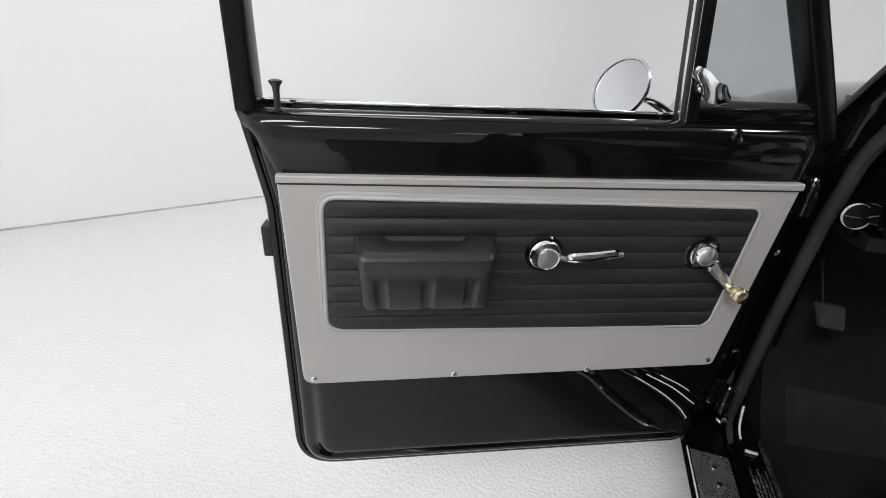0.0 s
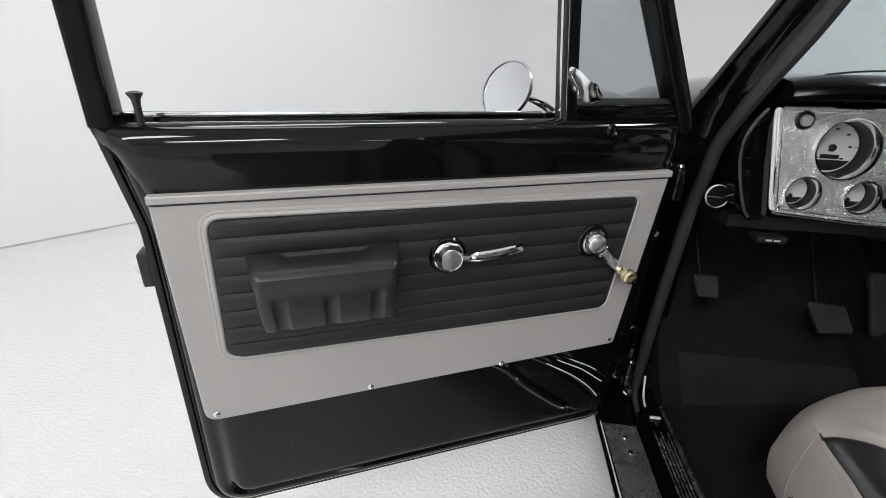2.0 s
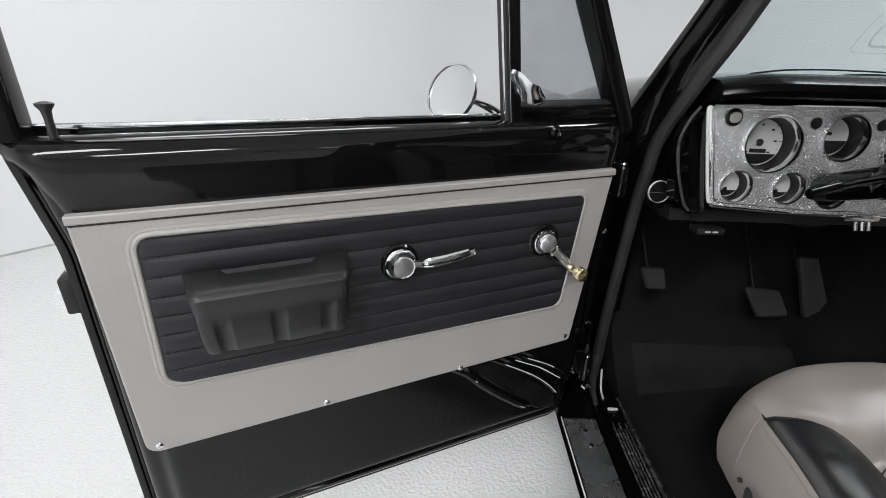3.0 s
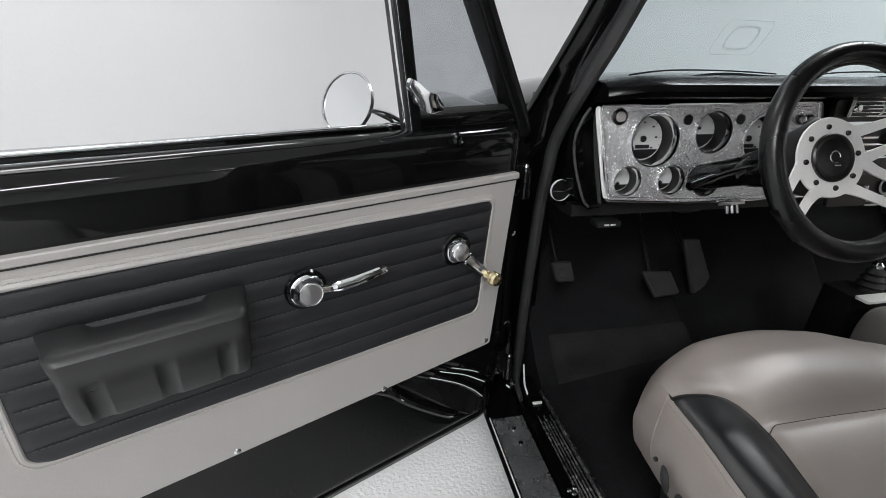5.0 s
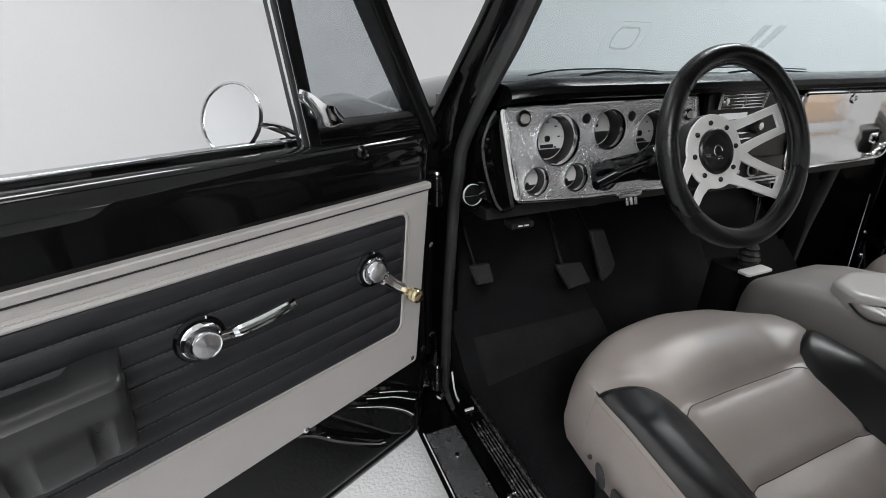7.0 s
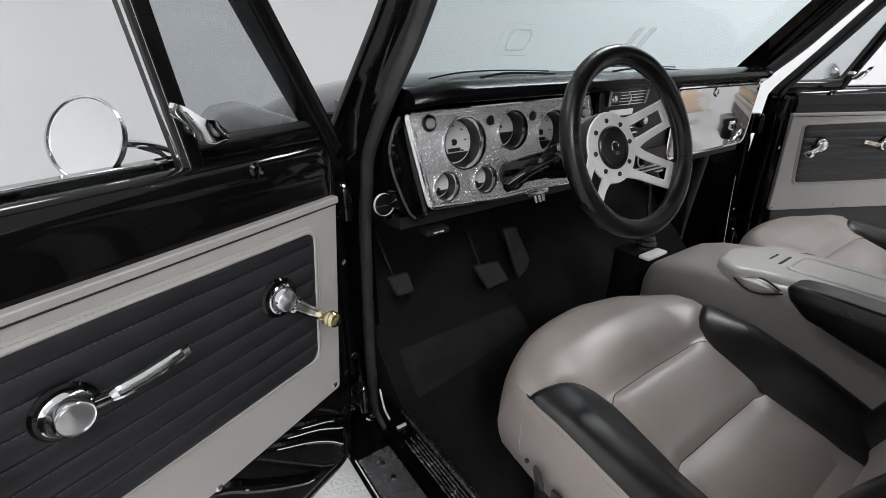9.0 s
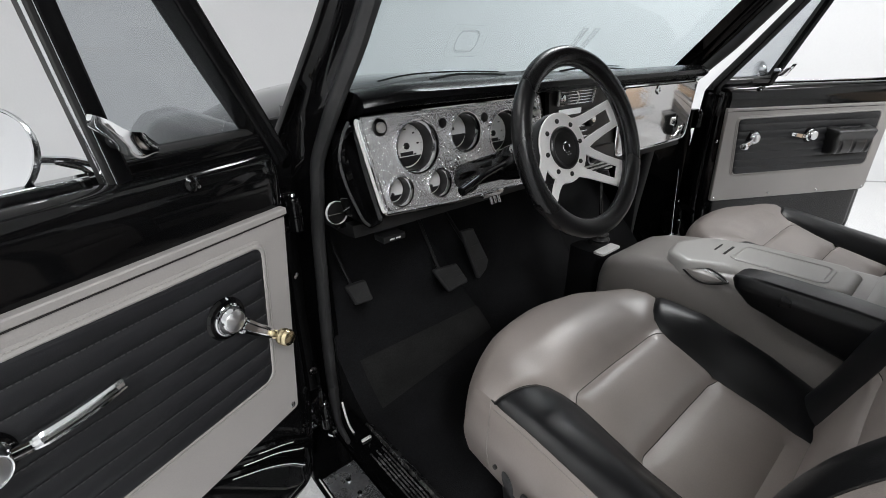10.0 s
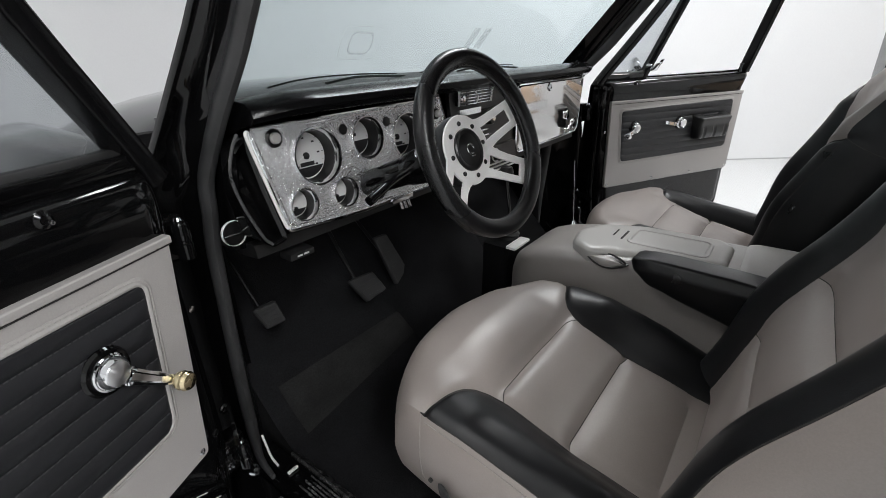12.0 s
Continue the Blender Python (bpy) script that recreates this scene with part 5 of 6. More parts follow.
# ---------------------------------------------------------------- steering column and wheel
WC, WR, WT, WY = Vector((-0.475, -0.324, 1.104)), 0.1675, 20.5, -1.6
AX = Vector((0, -math.cos(radians(WT)), math.sin(radians(WT))))
wm = Matrix.Translation(WC) @ Matrix.Rotation(radians(WY), 4, "Z") @ Matrix.Rotation(radians(90 - WT), 4, "X")
col = thing("steering_column", "black steering column with a turn signal stalk", "steering column", pose(0, 0, 0))
hub = WC - AX * 0.045
part("tube", loft([[hub - AX * d + Vector((r * math.cos(a), 0, 0)) + AX.cross(Vector((1, 0, 0))) * (r * math.sin(a)) for a in [2 * math.pi * k / 24 for k in range(24)]]
                   for d, r in ((0.02, 0.034), (0.045, 0.036), (0.12, 0.036), (0.15, 0.033), (0.155, 0.029), (0.45, 0.027), (0.62, 0.026))]), "paint", col)
part("stalk", tube(smooth_path([hub - AX * 0.10 + Vector((-0.05, 0, 0)), hub - AX * 0.09 + Vector((-0.11, 0, -0.012)), hub - AX * 0.075 + Vector((-0.175, 0, -0.030))], 5), 0.006, 10), "paint", col, "black turn signal stalk")
part("stalk_grip", tube([hub - AX * 0.085 + Vector((-0.135, 0, -0.018)), hub - AX * 0.075 + Vector((-0.185, 0, -0.033))], 0.0085, 12), "paint", col)
part("shift_lever", tube(smooth_path([hub - AX * 0.12 + Vector((0.05, 0, 0)), hub - AX * 0.11 + Vector((0.10, 0, 0.01)), hub - AX * 0.10 + Vector((0.16, 0, 0.03))], 5), 0.006, 8), "chrome_worn", col)
part("hazard_knob", lathe([(0.0, 0.0), (0.009, 0.0), (0.009, 0.02), (0.0, 0.022)], 12, towards((-1, 0, 0.2), hub - AX * 0.06 + Vector((-0.05, 0, 0.02)))), "chrome_worn", col)
part("floor_boot", lathe([(0.060, 0.0), (0.050, 0.012), (0.052, 0.02), (0.042, 0.035), (0.036, 0.05)], 24, towards(AX, hub - AX * 0.60)), "gasket", col)

wheel = thing("steering_wheel", "black leather steering wheel with satin aluminium split spokes", "steering wheel", wm)
n = 72
rings = []
for i in range(n):
    a = 2 * math.pi * i / n
    u = Vector((math.cos(a), math.sin(a), 0))
    rings.append([u * (WR - 0.0165 + 0.0165 * math.cos(b)) + Vector((0, 0, 0.0165 * math.sin(b))) for b in [2 * math.pi * k / 14 for k in range(14)]])
part("rim", loft(rings, True, False, True), "wheel_grip", wheel, "thick black leather rim")
part("inner_seam", tube([Vector((math.cos(2 * math.pi * i / 60), math.sin(2 * math.pi * i / 60), 0)) * (WR - 0.0325) for i in range(60)], 0.0018, 5, True), "thread_dark", wheel)
HUBZ = -0.0425


def spoke(angle):
    """A split spoke: a slotted blade that rises from the hub plate to the rim."""
    rot = Matrix.Rotation(radians(angle), 4, "Z")
    bmx = bmesh.new()
    for sgn in (-1, 1):
        rows = []
        for r, off, w, z in ((0.046, 0.026, 0.013, HUBZ), (0.062, 0.0235, 0.0095, HUBZ + 0.001), (0.080, 0.0215, 0.0082, HUBZ + 0.005), (0.105, 0.0205, 0.0074, HUBZ + 0.013), (0.135, 0.0200, 0.0070, HUBZ + 0.025), (0.150, 0.0195, 0.0070, HUBZ + 0.031)):
            rows.append([rot @ Vector((r, sgn * off + dx, z + dz)) for dx, dz in ((-w, -0.002), (w, -0.002), (w, 0.002), (-w, 0.002))])
        add_loft(bmx, rows)
    rows = []
    for dx, w, z in ((0.132, 0.0268, HUBZ + 0.0238), (0.151, 0.0268, HUBZ + 0.0316)):
        rows.append([rot @ Vector((dx, s * w, z + dz)) for s, dz in ((-1, -0.0021), (1, -0.0021), (1, 0.0023), (-1, 0.0023))])
    add_loft(bmx, rows)
    part("spoke", bmx, "satin_alu", wheel, "slotted satin aluminium spoke")
    part("spoke_boot", loft([[rot @ Vector((x, s * w, z + dz)) for s, dz in ((-1, -0.006), (1, -0.006), (1, 0.006), (-1, 0.006))] for x, w, z in ((0.150, 0.0285, HUBZ + 0.0315), (0.158, 0.0295, HUBZ + 0.038), (0.166, 0.031, -0.002))]), "wheel_grip", wheel, "black moulded spoke end")


for a in (-140, -31, 19):
    spoke(a)
part("hub_plate", lathe([(0.034, HUBZ - 0.002), (0.064, HUBZ - 0.002), (0.065, HUBZ), (0.064, HUBZ + 0.0025), (0.034, HUBZ + 0.0025)], 48), "satin_alu", wheel, "satin aluminium hub plate")
part("hub_adapter", lathe([(0.049, HUBZ - 0.0030), (0.052, HUBZ - 0.008), (0.052, HUBZ - 0.036), (0.049, HUBZ - 0.042), (0.030, HUBZ - 0.046)], 36), "gauge_black", wheel, "black hub adapter")
part("horn_button", lathe([(0.039, HUBZ - 0.002), (0.0395, HUBZ + 0.006), (0.0370, HUBZ + 0.008), (0.0335, HUBZ + 0.0075), (0.030, HUBZ + 0.0055), (0.016, HUBZ + 0.0075), (0.0, HUBZ + 0.008)], 36), "gauge_black", wheel, "black domed horn button")
part("horn_emblem", tube([Vector((0.0095 * math.cos(2 * math.pi * k / 24), 0.0095 * math.sin(2 * math.pi * k / 24), HUBZ + 0.0084)) for k in range(21)], 0.0011, 6), "chrome_worn", wheel, "small plain bright emblem")
part("emblem_bar", box((-0.001, -0.014, 0), (0.011, -0.0115, 0.0012), 0.0004, Matrix.Translation((0, 0, HUBZ + 0.0072))), "chrome_worn", wheel)
part("hub_boss", lathe([(0.0655, HUBZ - 0.003), (0.0665, HUBZ - 0.014), (0.062, HUBZ - 0.03), (0.054, HUBZ - 0.06), (0.0, HUBZ - 0.06)], 32), "abs", wheel)
for k in range(8):
    t = radians(45 * k + 7.5)
    part("bolt", lathe([(0.0045, 0.0), (0.0045, 0.002), (0.003, 0.0035), (0.0, 0.0035)], 10, Matrix.Translation((0.0495 * math.cos(t), 0.0495 * math.sin(t), HUBZ + 0.0022))), "gauge_black", wheel)

# ---------------------------------------------------------------- seats
def padded(parent, F, half, length, top, bound, seams, drop, nose, prefix, outer=0.018, bulge=0.012, side_mat="taupe", center="taupe", inner_mat="taupe", outer_side=1, under=0.004):
    """A stitched cushion. outer: how far the bolster stays inside the edge. F(x, l, h) places it; top(x, l) is its surface, bound(t) where the bolster meets the centre (by the share of the length),
    seams the cross seams, drop the side's depth, nose(x) the length at each x."""
    edge_r = 0.045

    def surf(x, t):
        ax, t1 = abs(x), min(t, 1.0)
        w = min(max((ax - 0.12) / 0.045, 0.0), 1.0)
        l = t1 * nose(0) + (nose(x) - nose(0)) * lerp(t1 ** 5, t1, w * w * (3 - 2 * w))
        h = top(x, l)
        e = (ax - (half - edge_r)) / edge_r
        if e > 0:
            h -= edge_r * (1 - math.sqrt(max(1 - min(e, 1.0) ** 2, 0)))
        b = bound(t, x)
        h -= 0.006 * math.exp(-((ax - b) / 0.007) ** 2)
        for s in seams:
            if ax < b:
                h -= 0.0075 * math.exp(-(abs(l - s) / 0.010) ** 1.3)
        return l, h

    R = 0.065
    rows = [(k / 60 * 0.90, 0.0) for k in range(61)]
    rows += [(0.90 + 0.10 * math.sin(a), R * (1 - math.cos(a))) for a in [math.pi / 2 * k / 9 for k in range(1, 10)]]
    rows += [(1.0 - under * k, R + (drop - R) * k / 5) for k in range(1, 6)]
    grids = {k: [] for k in ("side_a", "bolster_a", "centre", "bolster_b", "side_b")}
    marks = []
    for t, dr in rows:
        tp = 1.0 - 0.05 * max(0.0, (min(t, 1.0) - 0.78) / 0.22) ** 2.0
        if dr >= R:
            tp = 0.95 - 0.25 * (dr - R)

        def at(x):
            l, h = surf(x, t)
            return F(x * tp, l, max(h - dr, top(half, l) - drop))

        e = half - outer
        ends = [min(bound(t, sgn), e - 0.0005) for sgn in (-1, 1)]
        for sgn, key in ((-1, "a"), (1, "b")):
            b = ends[sgn > 0]
            low = []
            for k in range(9):
                f = k / 8
                l, h = surf(sgn * half, t)
                base = top(half, l) - drop
                hh = lerp(base, max(h - dr, base), f)
                u = min((hh - base) / (drop - edge_r), 1.0)
                low.append(F(sgn * tp * (half - 0.014 * (1 - u) ** 2 + bulge * math.sin(math.pi * u)), l, hh))
            low += [at(sgn * lerp(half, e, (k + 1) / 6)) for k in range(6)]
            grids["side_" + key].append(low if sgn < 0 else low)
            grids["bolster_" + key].append([at(sgn * lerp(e, b, k / 14)) for k in range(15)])
        grids["centre"].append([at(lerp(-ends[0], ends[1], k / 26)) for k in range(27)])
        marks.append((min(t, 1.0), e - ends[0], e - ends[1]))
    tips = {key: next((i for i, mk in enumerate(marks) if mk[1 + n] <= 0.001 and mk[0] > 0.3), len(rows) - 1) for n, key in enumerate(("a", "b"))}
    for key in ("a", "b"):
        tip = tips[key]
        part(prefix + "side_panel", loft(grids["side_" + key], False, False), side_mat if (key == "b") == (outer_side > 0) else inner_mat, parent)
        part(prefix + "bolster", loft(grids["bolster_" + key][:tip + 1], False, False), "charcoal", parent, "charcoal leather bolster")
        g = grids["bolster_" + key][:tip + 1]
        part(prefix + "seam", tube([r[-1] + (r[-2] - r[-1]) * 0.05 for r in g], 0.0013, 5), "seam", parent)
        part(prefix + "edge_seam", tube([r[0] for r in g[:-2]], 0.0014, 5), "seam", parent)
        front = grids["side_" + key][min(tip, len(rows) - 9)]
        part(prefix + "corner_seam", tube([p for p in front[2:]], 0.0009, 5), "thread_taupe" if prefix == "cushion_" else "seam", parent)
        if tip < len(rows) - 1:
            part(prefix + "front_corner", loft(grids["bolster_" + key][tip:], False, False), center, parent)
    cuts = [0] + [min(range(len(rows)), key=lambda i: abs(min(rows[i][0], 1.0) * nose(0) - s)) for s in seams] + [len(rows) - 1]
    for a, b in zip(cuts, cuts[1:]):
        if b > a:
            part(prefix + "panel", loft(grids["centre"][a:b + 1], False, False), center, parent)
    for c in cuts[1:-1]:
        part(prefix + "cross_seam", tube(grids["centre"][c], 0.0008, 5), "seam", parent)
    # stitching beside the outer seam
    for key in ("a", "b"):
        if prefix == "back_":
            continue
        st = bmesh.new()
        pts = [r[12] for r in grids["side_" + key][:tips[key]]]
        for p, q in zip(pts, pts[1:]):
            for f in (0.1, 0.6):
                c0, c1 = p.lerp(q, f), p.lerp(q, f + 0.3)
                nn = (F(1 if key == "b" else -1, 0, 0) - F(0, 0, 0)).normalized()
                up = nn.cross((c1 - c0).normalized()) * 0.0008
                add_loft(st, [[c0 - up, c1 - up, c1 + up, c0 + up], [v + nn * 0.0015 for v in (c0 - up, c1 - up, c1 + up, c0 + up)]])
        part(prefix + "stitching", st, "thread_taupe" if (side_mat if (key == "b") == (outer_side > 0) else inner_mat) == "taupe" else "thread_dark", parent, "fine seat stitching")


def seat(cx, m, label, tilt=23.0, wing=0.034, rear=-0.815):
    """m: -1 when the door is on the seat's left."""
    s = thing("bucket_seat", label, "car seat", pose(cx, 0, FLOOR_Z), "bucket seats")
    HALF, REAR, FRONT = 0.287, -0.86, -0.203

    def nose(x):
        return FRONT - 1.35 * x * x - REAR

    def top(x, l):
        y = REAR + l
        ax = abs(x)
        z = table([(-0.86, 0.600), (-0.75, 0.617), (-0.67, 0.632), (-0.60, 0.648), (-0.52, 0.676), (-0.46, 0.700), (-0.40, 0.718), (-0.34, 0.729), (-0.26, 0.728), (-0.2, 0.720)], y)
        fade = min(max((-0.30 - y) / 0.12, 0), 1)
        if x * m < 0:
            crest = table([(-0.86, 0.630), (-0.75, 0.655), (-0.69, 0.680), (-0.634, 0.703), (-0.585, 0.718), (-0.506, 0.738), (-0.43, 0.741), (-0.34, 0.738), (-0.2, 0.72)], y)
        else:
            crest = table([(-0.86, 0.672), (-0.60, 0.711), (-0.45, 0.733), (-0.34, 0.738), (-0.2, 0.72)], y)
        z += (crest - z) * min(fade * 1.6, 1.0) * (math.exp(-((ax - 0.225) / 0.062) ** 2) if ax < 0.225 else math.exp(-((ax - 0.225) / 0.10) ** 2))
        z += 0.012 * math.exp(-((y + 0.33) / 0.07) ** 2) * (1 - (ax / 0.30) ** 2)
        z += 0.006 * math.cos(ax * 12) * (1 - fade * 0.5)
        z += 0.0028 * noise.noise(Vector((x * 9 + cx * 7, y * 9, 0.3))) + 0.0009 * noise.noise(Vector((x * 30 + cx * 5, y * 22, 1.3)))
        if ax < 0.16:
            z += (0.013 * abs(math.sin((y + 0.444) / 0.134 * math.pi)) ** 0.7 if y < -0.444 else 0.010 * math.exp(-((y + 0.39) / 0.05) ** 2) * min(1.0, (y + 0.444) / 0.02)) * (1 - (ax / 0.16) ** 4)
        return z - FLOOR_Z

    def bound(t, side):
        if side * m > 0:
            return (0.010 if m > 0 else 0.0) + table([(0.0, 0.145), (0.43, 0.148), (0.62, 0.152), (0.68, 0.158), (0.72, 0.168), (0.75, 0.183), (0.775, 0.203), (0.80, 0.225), (0.826, 0.246), (0.853, 0.264), (0.872, 0.278), (0.98, 0.30)], t)
        return table([(0.0, 0.145), (0.43, 0.148), (0.60, 0.152), (0.65, 0.161), (0.69, 0.175), (0.72, 0.192), (0.748, 0.212), (0.775, 0.232), (0.803, 0.250), (0.832, 0.264), (0.852, 0.275), (0.98, 0.30)], t)

    padded(s, lambda x, l, h: Vector((x, REAR + l, h)), HALF, 0.6, top, bound, (-0.578 - REAR, -0.444 - REAR), 0.168, nose, "cushion_", bulge=0.005, under=0.024)
    part("seat_base", loft([[Vector((x * k, y, z)) for x, y in fillet([(-0.255, -0.82), (0.255, -0.82), (0.24, -0.36), (-0.24, -0.36)], 0.05, 4)] for k, z in ((0.92, 0.0), (0.95, 0.06), (1.0, 0.14), (0.98, 0.20))]), "abs", s, "dark plastic seat base")
    # backrest
    lean = radians(tilt)
    up, fw = Vector((0, -math.sin(lean), math.cos(lean))), Vector((0, math.cos(lean), math.sin(lean)))
    foot = Vector((0, rear, 0.655 - FLOOR_Z - 0.03))
    HB = 0.262

    def topb(x, l):
        ax = abs(x)
        h = 0.075 + 0.022 * math.exp(-((l - 0.20) / 0.12) ** 2)
        h += wing * math.exp(-((ax - 0.205) / 0.055) ** 2) * min(1.0, max(0.0, (0.60 - l) / 0.2) * 1.2)
        for a, b in ((0.0, 0.15), (0.15, 0.285), (0.285, 0.62)):
            if a <= l < b and ax < 0.15:
                h += 0.015 * math.sin(math.pi * (l - a) / (b - a)) ** 0.6 * (1 - (ax / 0.15) ** 4)
        h += 0.002 * noise.noise(Vector((x * 9, l * 9, cx)))
        return h

    def boundb(t, side):
        if m > 0 and side < 0:
            return table([(0.0, 0.150), (0.30, 0.148), (0.48, 0.160), (0.56, 0.185), (0.62, 0.215), (0.68, 0.25), (0.73, 0.28)], t)
        return table([(0.0, 0.150), (0.30, 0.148), (0.58, 0.155), (0.71, 0.175), (0.80, 0.21), (0.88, 0.25), (0.95, 0.28)], t)

    padded(s, lambda x, l, h: foot + Vector((x, 0, 0)) + up * l + fw * h, HB, 0.66, topb, boundb, (0.15, 0.285), 0.16, lambda x: 0.66 - 0.9 * x * x, "back_", 0.026, 0.012, "charcoal" if m > 0 else "taupe", "taupe", "charcoal", m)
    part("back_shell", loft([[foot + Vector((x * k, 0, 0)) + up * l + fw * h for x, l in fillet([(-0.25, 0.0), (0.25, 0.0), (0.24, 0.60), (-0.24, 0.60)], 0.05, 4)] for k, h in ((0.9, -0.11), (1.0, -0.08), (1.0, 0.0), (0.97, 0.06))]), "charcoal", s, "charcoal seat back shell")
    hr = [foot + up * (0.69 + 0.10 * math.cos(a)) + fw * (0.02 + 0.055 * math.sin(a)) for a in [2 * math.pi * k / 20 for k in range(20)]]
    part("headrest", loft([[p + Vector((x, 0, 0)) + (foot + up * 0.69 + fw * 0.02 - p) * (1 - k) for p in hr] for x, k in ((-0.14, 0.4), (-0.135, 0.75), (-0.115, 0.95), (-0.06, 1.0), (0.06, 1.0), (0.115, 0.95), (0.135, 0.75), (0.14, 0.4))]), "charcoal", s, "charcoal headrest")
    for x in (-0.05, 0.05):
        part("headrest_post", tube([foot + Vector((x, 0, 0)) + up * 0.52 + fw * 0.02, foot + Vector((x, 0, 0)) + up * 0.66 + fw * 0.02], 0.007, 10), "chrome", s)
    # switches on the door side
    sx = m * (HALF - 0.001)
    fz = 0.615 - FLOOR_Z
    part("seat_switch", lathe([(0.0, 0.0), (0.010, 0.0), (0.0105, 0.0012), (0.009, 0.0024), (0.0, 0.0020)], 20, Matrix.Translation((sx + m * 0.0125, -0.444, fz)) @ Matrix.Rotation(radians(-22), 4, "X") @ Matrix.Diagonal((1, 1.0, 2.2, 1)) @ towards((m, 0, 0))), "abs", s, "black oval seat switch")
    part("seat_switch_dot", lathe([(0.0, 0.0), (0.004, 0.0), (0.004, 0.004), (0.0, 0.005)], 12, towards((m, 0, 0), (sx + m * 0.010, -0.415, fz + 0.012))), "abs", s)
    part("recline_lever", box((-0.004, -0.010, -0.018), (0.004, 0.010, 0.012), 0.002, Matrix.Translation((sx + m * 0.010, -0.480, fz - 0.012))), "abs", s)
    # inner arm rest, folded down
    if m > 0:
        return s
    ax = -m * 0.318
    prof = fillet([(-0.034, -0.066), (0.030, -0.066), (0.043, 0.018), (0.034, 0.034), (-0.034, 0.038), (-0.045, 0.016)], [0.028, 0.028, 0.02, 0.012, 0.010, 0.02], 5)
    rr = []
    for y, k, dz in ((-0.542, 0.72, -0.004), (-0.545, 0.86, -0.002), (-0.554, 0.95, -0.001), (-0.579, 1.0, 0.0), (-0.62, 1.06, -0.002), (-0.72, 1.08, -0.006), (-0.80, 1.08, -0.012), (-0.88, 1.0, -0.014)):
        rr.append([Vector((ax + a * k, y + 0.42 * b * max(0.0, 1 - (-0.542 - y) / 0.20), 0.792 - FLOOR_Z + dz + (b * k if b > 0 else b * k * lerp(0.45, 1.3, min((-0.542 - y) / 0.30, 1.0))))) for a, b in prof])
    part("arm_rest", loft(rr), "charcoal", s, "charcoal padded folding arm rest")
    return s


seat(-0.476, -1, "taupe leather bucket seat with charcoal bolsters beside the open driver's door", 23.0, 0.042)
seat(0.482, 1, "taupe leather passenger bucket seat with charcoal bolsters beside the console", 18.0, 0.062, -0.835)

# ---------------------------------------------------------------- console
con = thing("centre_console", "taupe moulded centre console with a tray between the seats", "car console", pose(0, 0, FLOOR_Z))
rings = []
for y, w, zt, rr_ in ((-0.184, 0.085, 0.66, 0.03), (-0.190, 0.112, 0.70, 0.04), (-0.204, 0.130, 0.728, 0.045), (-0.230, 0.140, 0.748, 0.045), (-0.28, 0.146, 0.766, 0.042), (-0.35, 0.148, 0.780, 0.040), (-0.45, 0.150, 0.791, 0.036), (-0.55, 0.150, 0.796, 0.035), (-0.75, 0.150, 0.796, 0.035), (-0.95, 0.148, 0.794, 0.035)):
    v = min(w, 0.126)
    top = [(-w - 0.022, 0.0), (-w - 0.018, zt - FLOOR_Z - 0.22), (-w - 0.004, zt - FLOOR_Z - 0.10), (-w, zt - FLOOR_Z), (v, zt - FLOOR_Z - 0.004), (v + 0.004, zt - FLOOR_Z - 0.10), (v + 0.018, zt - FLOOR_Z - 0.22), (v + 0.022, 0.0)]
    rings.append([Vector((x, y, z)) for x, z in fillet(top, [0, 0.05, 0.05, rr_, rr_, 0.05, 0.05, 0], 5)])
part("console_body", loft(rings), "taupe_console", con, "taupe leather grained console body")
tray = thing_part("tray", con)
TZ = 0.795 - FLOOR_Z
to = fillet([(-0.152, -0.418), (-0.118, -0.362), (-0.035, -0.345), (0.045, -0.385), (0.086, -0.49), (0.090, -0.670), (0.055, -0.702), (-0.075, -0.702), (-0.105, -0.56), (-0.128, -0.465)], [0.04, 0.05, 0.06, 0.06, 0.08, 0.03, 0.02, 0.03, 0.08, 0.05], 7)
part("rim", loft([[Vector((x, y, TZ + h)) for x, y in inset(to, dd)] for dd, h in ((0.0, -0.026), (0.0, 0.000), (0.0025, 0.0045), (0.007, 0.0080), (0.013, 0.0100), (0.021, 0.0108))]), "taupe_plastic", tray, "taupe plastic tray surround")
ti = fillet([(-0.058, -0.482), (0.040, -0.482), (0.040, -0.655), (-0.060, -0.655)], 0.020, 6)
part("well", loft([[Vector((x, y, TZ + h)) for x, y in inset(ti, dd)] for dd, h in ((-0.007, 0.0095), (-0.005, 0.0128), (-0.001, 0.0142), (0.002, 0.0135), (0.004, 0.0112), (0.014, 0.0110))]), "taupe_plastic", tray)
part("notch", box((-0.048, -0.4655, TZ + 0.009), (0.015, -0.4600, TZ + 0.0122), 0.001), "seam", tray)
part("notch", box((-0.035, -0.4405, TZ + 0.009), (0.012, -0.4360, TZ + 0.0118), 0.001), "seam", tray)
flap = thing_part("cup_holder", con)
lens = []
for k in range(28):
    t = k / 28
    c = Vector((-0.140, -0.408, TZ - 0.010)).lerp(Vector((-0.150, -0.512, TZ - 0.010)), t * 2 if t < 0.5 else 2 - t * 2)
    up = math.sin(math.pi * (t * 2 if t < 0.5 else 2 - t * 2))
    lens.append(c + (Vector((0.016, 0, 0.008)) if t < 0.5 else Vector((-0.012, 0, -0.014))) * up)
mid = Vector((-0.147, -0.460, TZ - 0.010))
part("gap", tube(lens, 0.0032, 6, True), "gauge_black", flap, "dark gap round the cup holder")
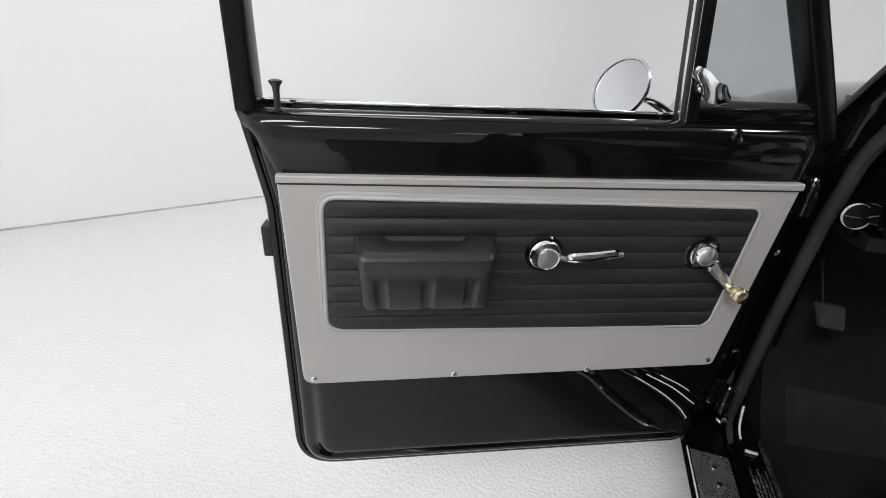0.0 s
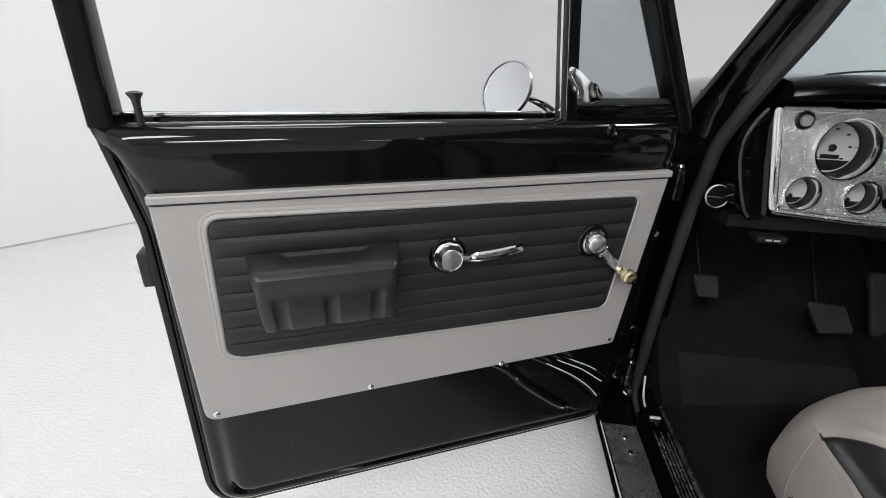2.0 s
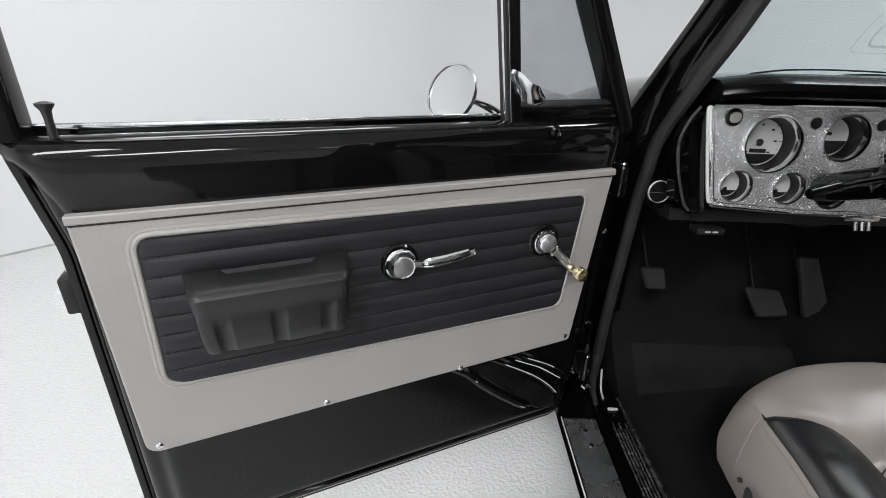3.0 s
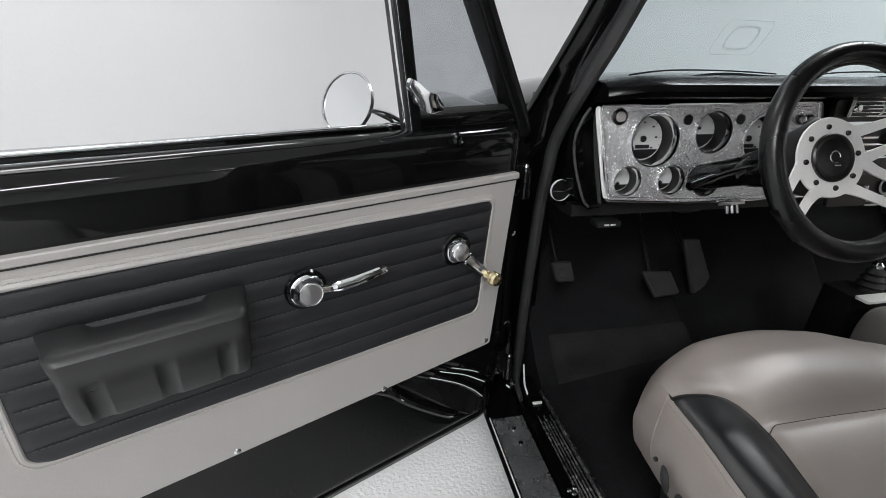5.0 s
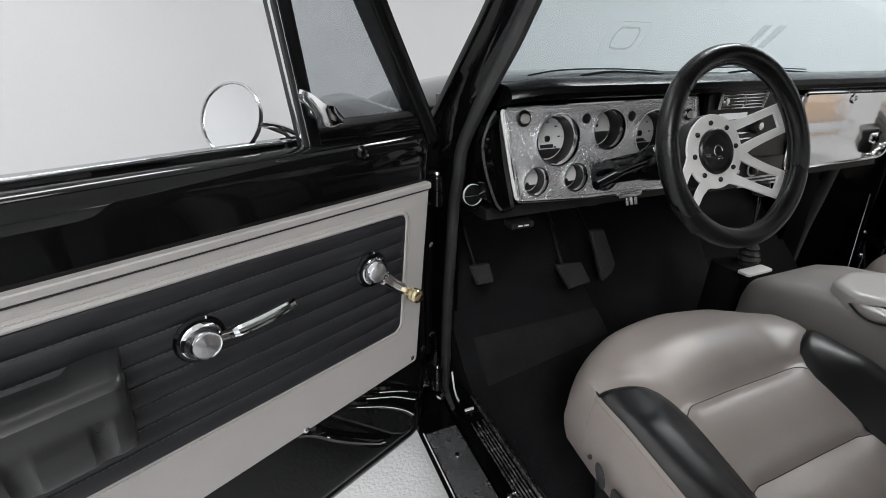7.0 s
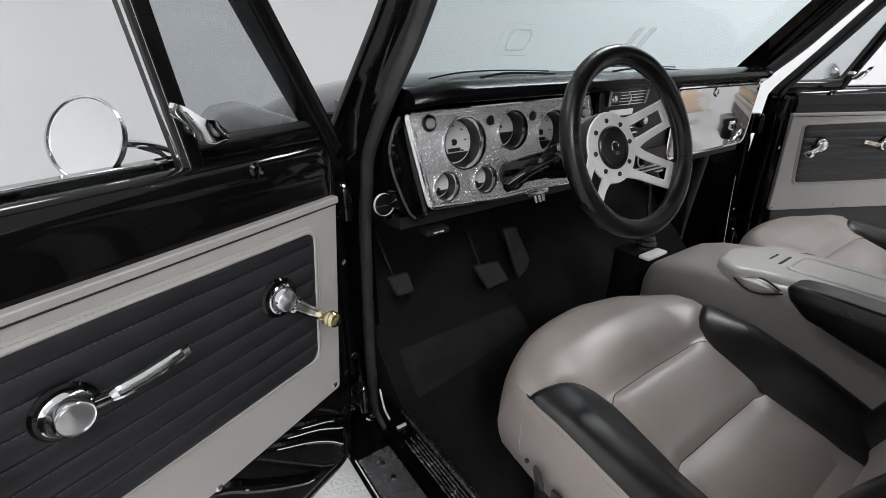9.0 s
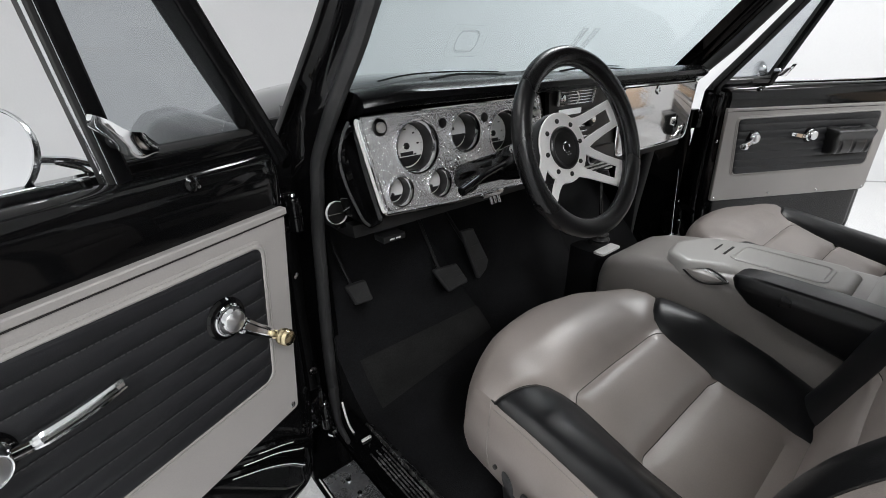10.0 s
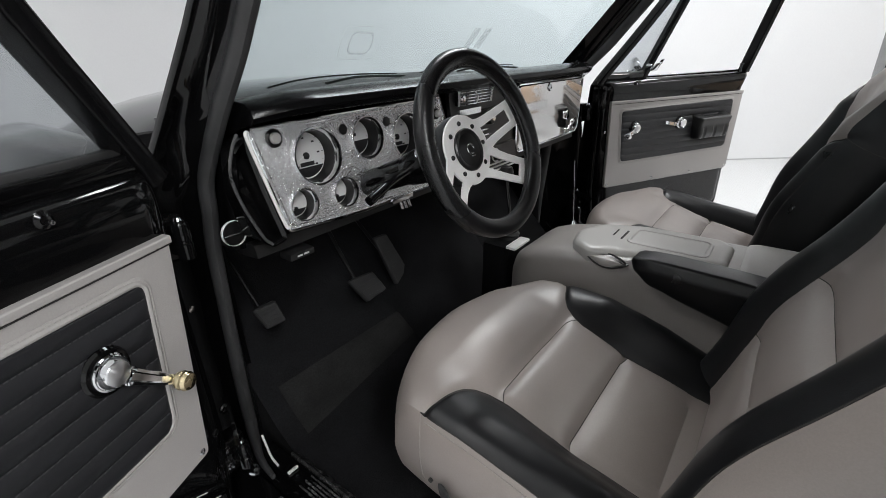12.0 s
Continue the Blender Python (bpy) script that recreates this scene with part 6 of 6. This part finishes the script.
# raised black lens stands in for the shade of the opening
part("hollow", loft([[mid + (q - mid) * k + Vector((-0.003, 0, 0.004)) * h for q in lens] for k, h in ((1.0, -0.8), (0.92, 0.3), (0.6, 0.7), (0.05, 0.8))]), "gauge_black", flap, "black lens standing in for the shaded cup holder opening")
part("flap", loft([[mid + Vector((-0.003, 0, -0.003)) + (q - mid) * k * 0.86 + Vector((-0.004, 0, 0.006)) * h for q in lens] for k, h in ((1.0, -0.8), (0.93, 0.5), (0.75, 0.9), (0.4, 1.1), (0.05, 1.15))]), "taupe_console", flap, "taupe pull-out cup holder flap")
part("lid", loft([[Vector((x, y, TZ + z)) for x, y in fillet([(-0.135, -0.725), (0.112, -0.725), (0.112, -0.98), (-0.135, -0.98)], 0.03, 4)] for z in (-0.006, 0.003)] + [[Vector((x, y, TZ + 0.007)) for x, y in inset(fillet([(-0.135, -0.725), (0.112, -0.725), (0.112, -0.98), (-0.135, -0.98)], 0.03, 4), 0.01)]]), "taupe_plastic", con, "taupe console lid")

# ---------------------------------------------------------------- gear lever
sh = thing("gear_shifter", "chrome plated floor shifter base with a black ribbed boot", "gear shifter", pose(-0.070, -0.135, 0.505))
part("base", loft([[Vector((x * k, y * k, z)) for x, y in fillet([(-0.05, -0.04), (0.05, -0.04), (0.045, 0.06), (-0.045, 0.06)], 0.015, 3)] for k, z in ((1.0, -0.04), (0.92, 0.10), (0.88, 0.2255))]), "carpet", sh)
part("trim_plate", loft([[Vector((x, y, z)) for x, y in fillet([(-0.046, -0.062), (0.046, -0.062), (0.046, -0.030), (-0.046, -0.030)], 0.006, 3)] for z in (0.226, 0.232)]), "satin_alu", sh, "bright shifter plate")
part("boot", lathe([(0.028, 0.225), (0.026, 0.234), (0.029, 0.240), (0.022, 0.248), (0.025, 0.255), (0.017, 0.264), (0.020, 0.271), (0.010, 0.284), (0.0, 0.285)], 24, Matrix.Translation((0.035, 0.0, 0))), "gasket", sh)
part("stick", tube([(0.035, 0.0, 0.27), (0.02, 0.01, 0.42)], 0.005, 10), "paint", sh, "slim black lever")
part("collar", lathe([(0.010, 0.0), (0.012, 0.003), (0.012, 0.010), (0.008, 0.014), (0.006, 0.016)], 16, Matrix.Translation((0.034, 0.001, 0.281))), "chrome", sh, "small chrome collar")
part("knob", lathe([(0.0, 0.0), (0.016, 0.004), (0.021, 0.02), (0.016, 0.036), (0.0, 0.04)], 20, Matrix.Translation((0.02, 0.01, 0.41))), "abs", sh)

# ---------------------------------------------------------------- an out-of-view car, added to tint the glovebox lid's reflection tan
tan_car = thing("reflected_car", "out-of-view tan car added for the glovebox lid's reflection", "car", pose(4.45, -4.45, 0))


def car_ring(y, half, low, high, roundness=0.12):
    return [Vector((x, y, z)) for x, z in fillet([(-half, low), (half, low), (half * 1.02, (low + high) * 0.52), (half * 0.96, high), (-half * 0.96, high), (-half * 1.02, (low + high) * 0.52)], [0.05, 0.05, 0.2, roundness, roundness, 0.2], 5)]


part("body", loft([car_ring(y, h, a, b) for y, h, a, b in ((2.12, 0.62, 0.40, 0.62), (2.08, 0.74, 0.34, 0.72), (1.95, 0.80, 0.30, 0.80), (1.50, 0.84, 0.28, 0.88), (0.75, 0.86, 0.27, 0.94), (-0.2, 0.87, 0.27, 0.96), (-1.2, 0.86, 0.27, 0.95), (-1.8, 0.82, 0.30, 0.90), (-2.08, 0.74, 0.36, 0.80), (-2.14, 0.6, 0.44, 0.66))]), "car_tan", tan_car, "tan painted body")
part("glasshouse", loft([[Vector((x * w, y, z)) for x, y in fillet([(-1, y0), (1, y0), (1, y1), (-1, y1)], 0.12, 4)] for z, w, y0, y1 in ((0.94, 0.78, -1.55, 0.85), (1.15, 0.73, -1.30, 0.52), (1.36, 0.66, -1.05, 0.18))]), "gauge_black", tan_car, "dark car windows")
part("roof", loft([[Vector((x * w, y, z)) for x, y in fillet([(-1, y0), (1, y0), (1, y1), (-1, y1)], 0.12, 4)] for z, w, y0, y1 in ((1.36, 0.665, -1.08, 0.20), (1.40, 0.655, -1.05, 0.15), (1.43, 0.58, -0.92, 0.02))]), "car_tan", tan_car, "tan roof")
for x in (-0.66, 0.66):
    part("window_post", box((-0.03, -0.04, 0.92), (0.03, 0.04, 1.38), 0.01, Matrix.Translation((x * 1.07, -0.35, 0))), "car_tan", tan_car)
    part("headlight", lathe([(0.0, 0.0), (0.085, 0.0), (0.09, 0.02), (0.075, 0.035), (0.0, 0.05)], 20, towards((0, 1, 0.05), (x * 0.82, 2.08, 0.62))), "chrome_worn", tan_car, "round chrome headlight")
    for y in (1.35, -1.3):
        wh = thing_part("wheel", tan_car)
        wm = Matrix.Translation((x * 1.17, y, 0.31)) @ Matrix.Rotation(radians(90), 4, "Y")
        part("tyre", lathe([(0.19, -0.09), (0.28, -0.10), (0.31, -0.07), (0.31, 0.07), (0.28, 0.10), (0.19, 0.09)], 32, wm), "tyre", wh)
        part("rim", lathe([(0.0, -0.07), (0.10, -0.075), (0.185, -0.085), (0.195, -0.09), (0.195, 0.09), (0.185, 0.085), (0.10, 0.075), (0.0, 0.07)], 28, wm), "chrome_worn", wh)
part("bumper", box((-0.80, 2.06, 0.40), (0.80, 2.18, 0.52), 0.03), "chrome_worn", tan_car, "chrome front bumper")
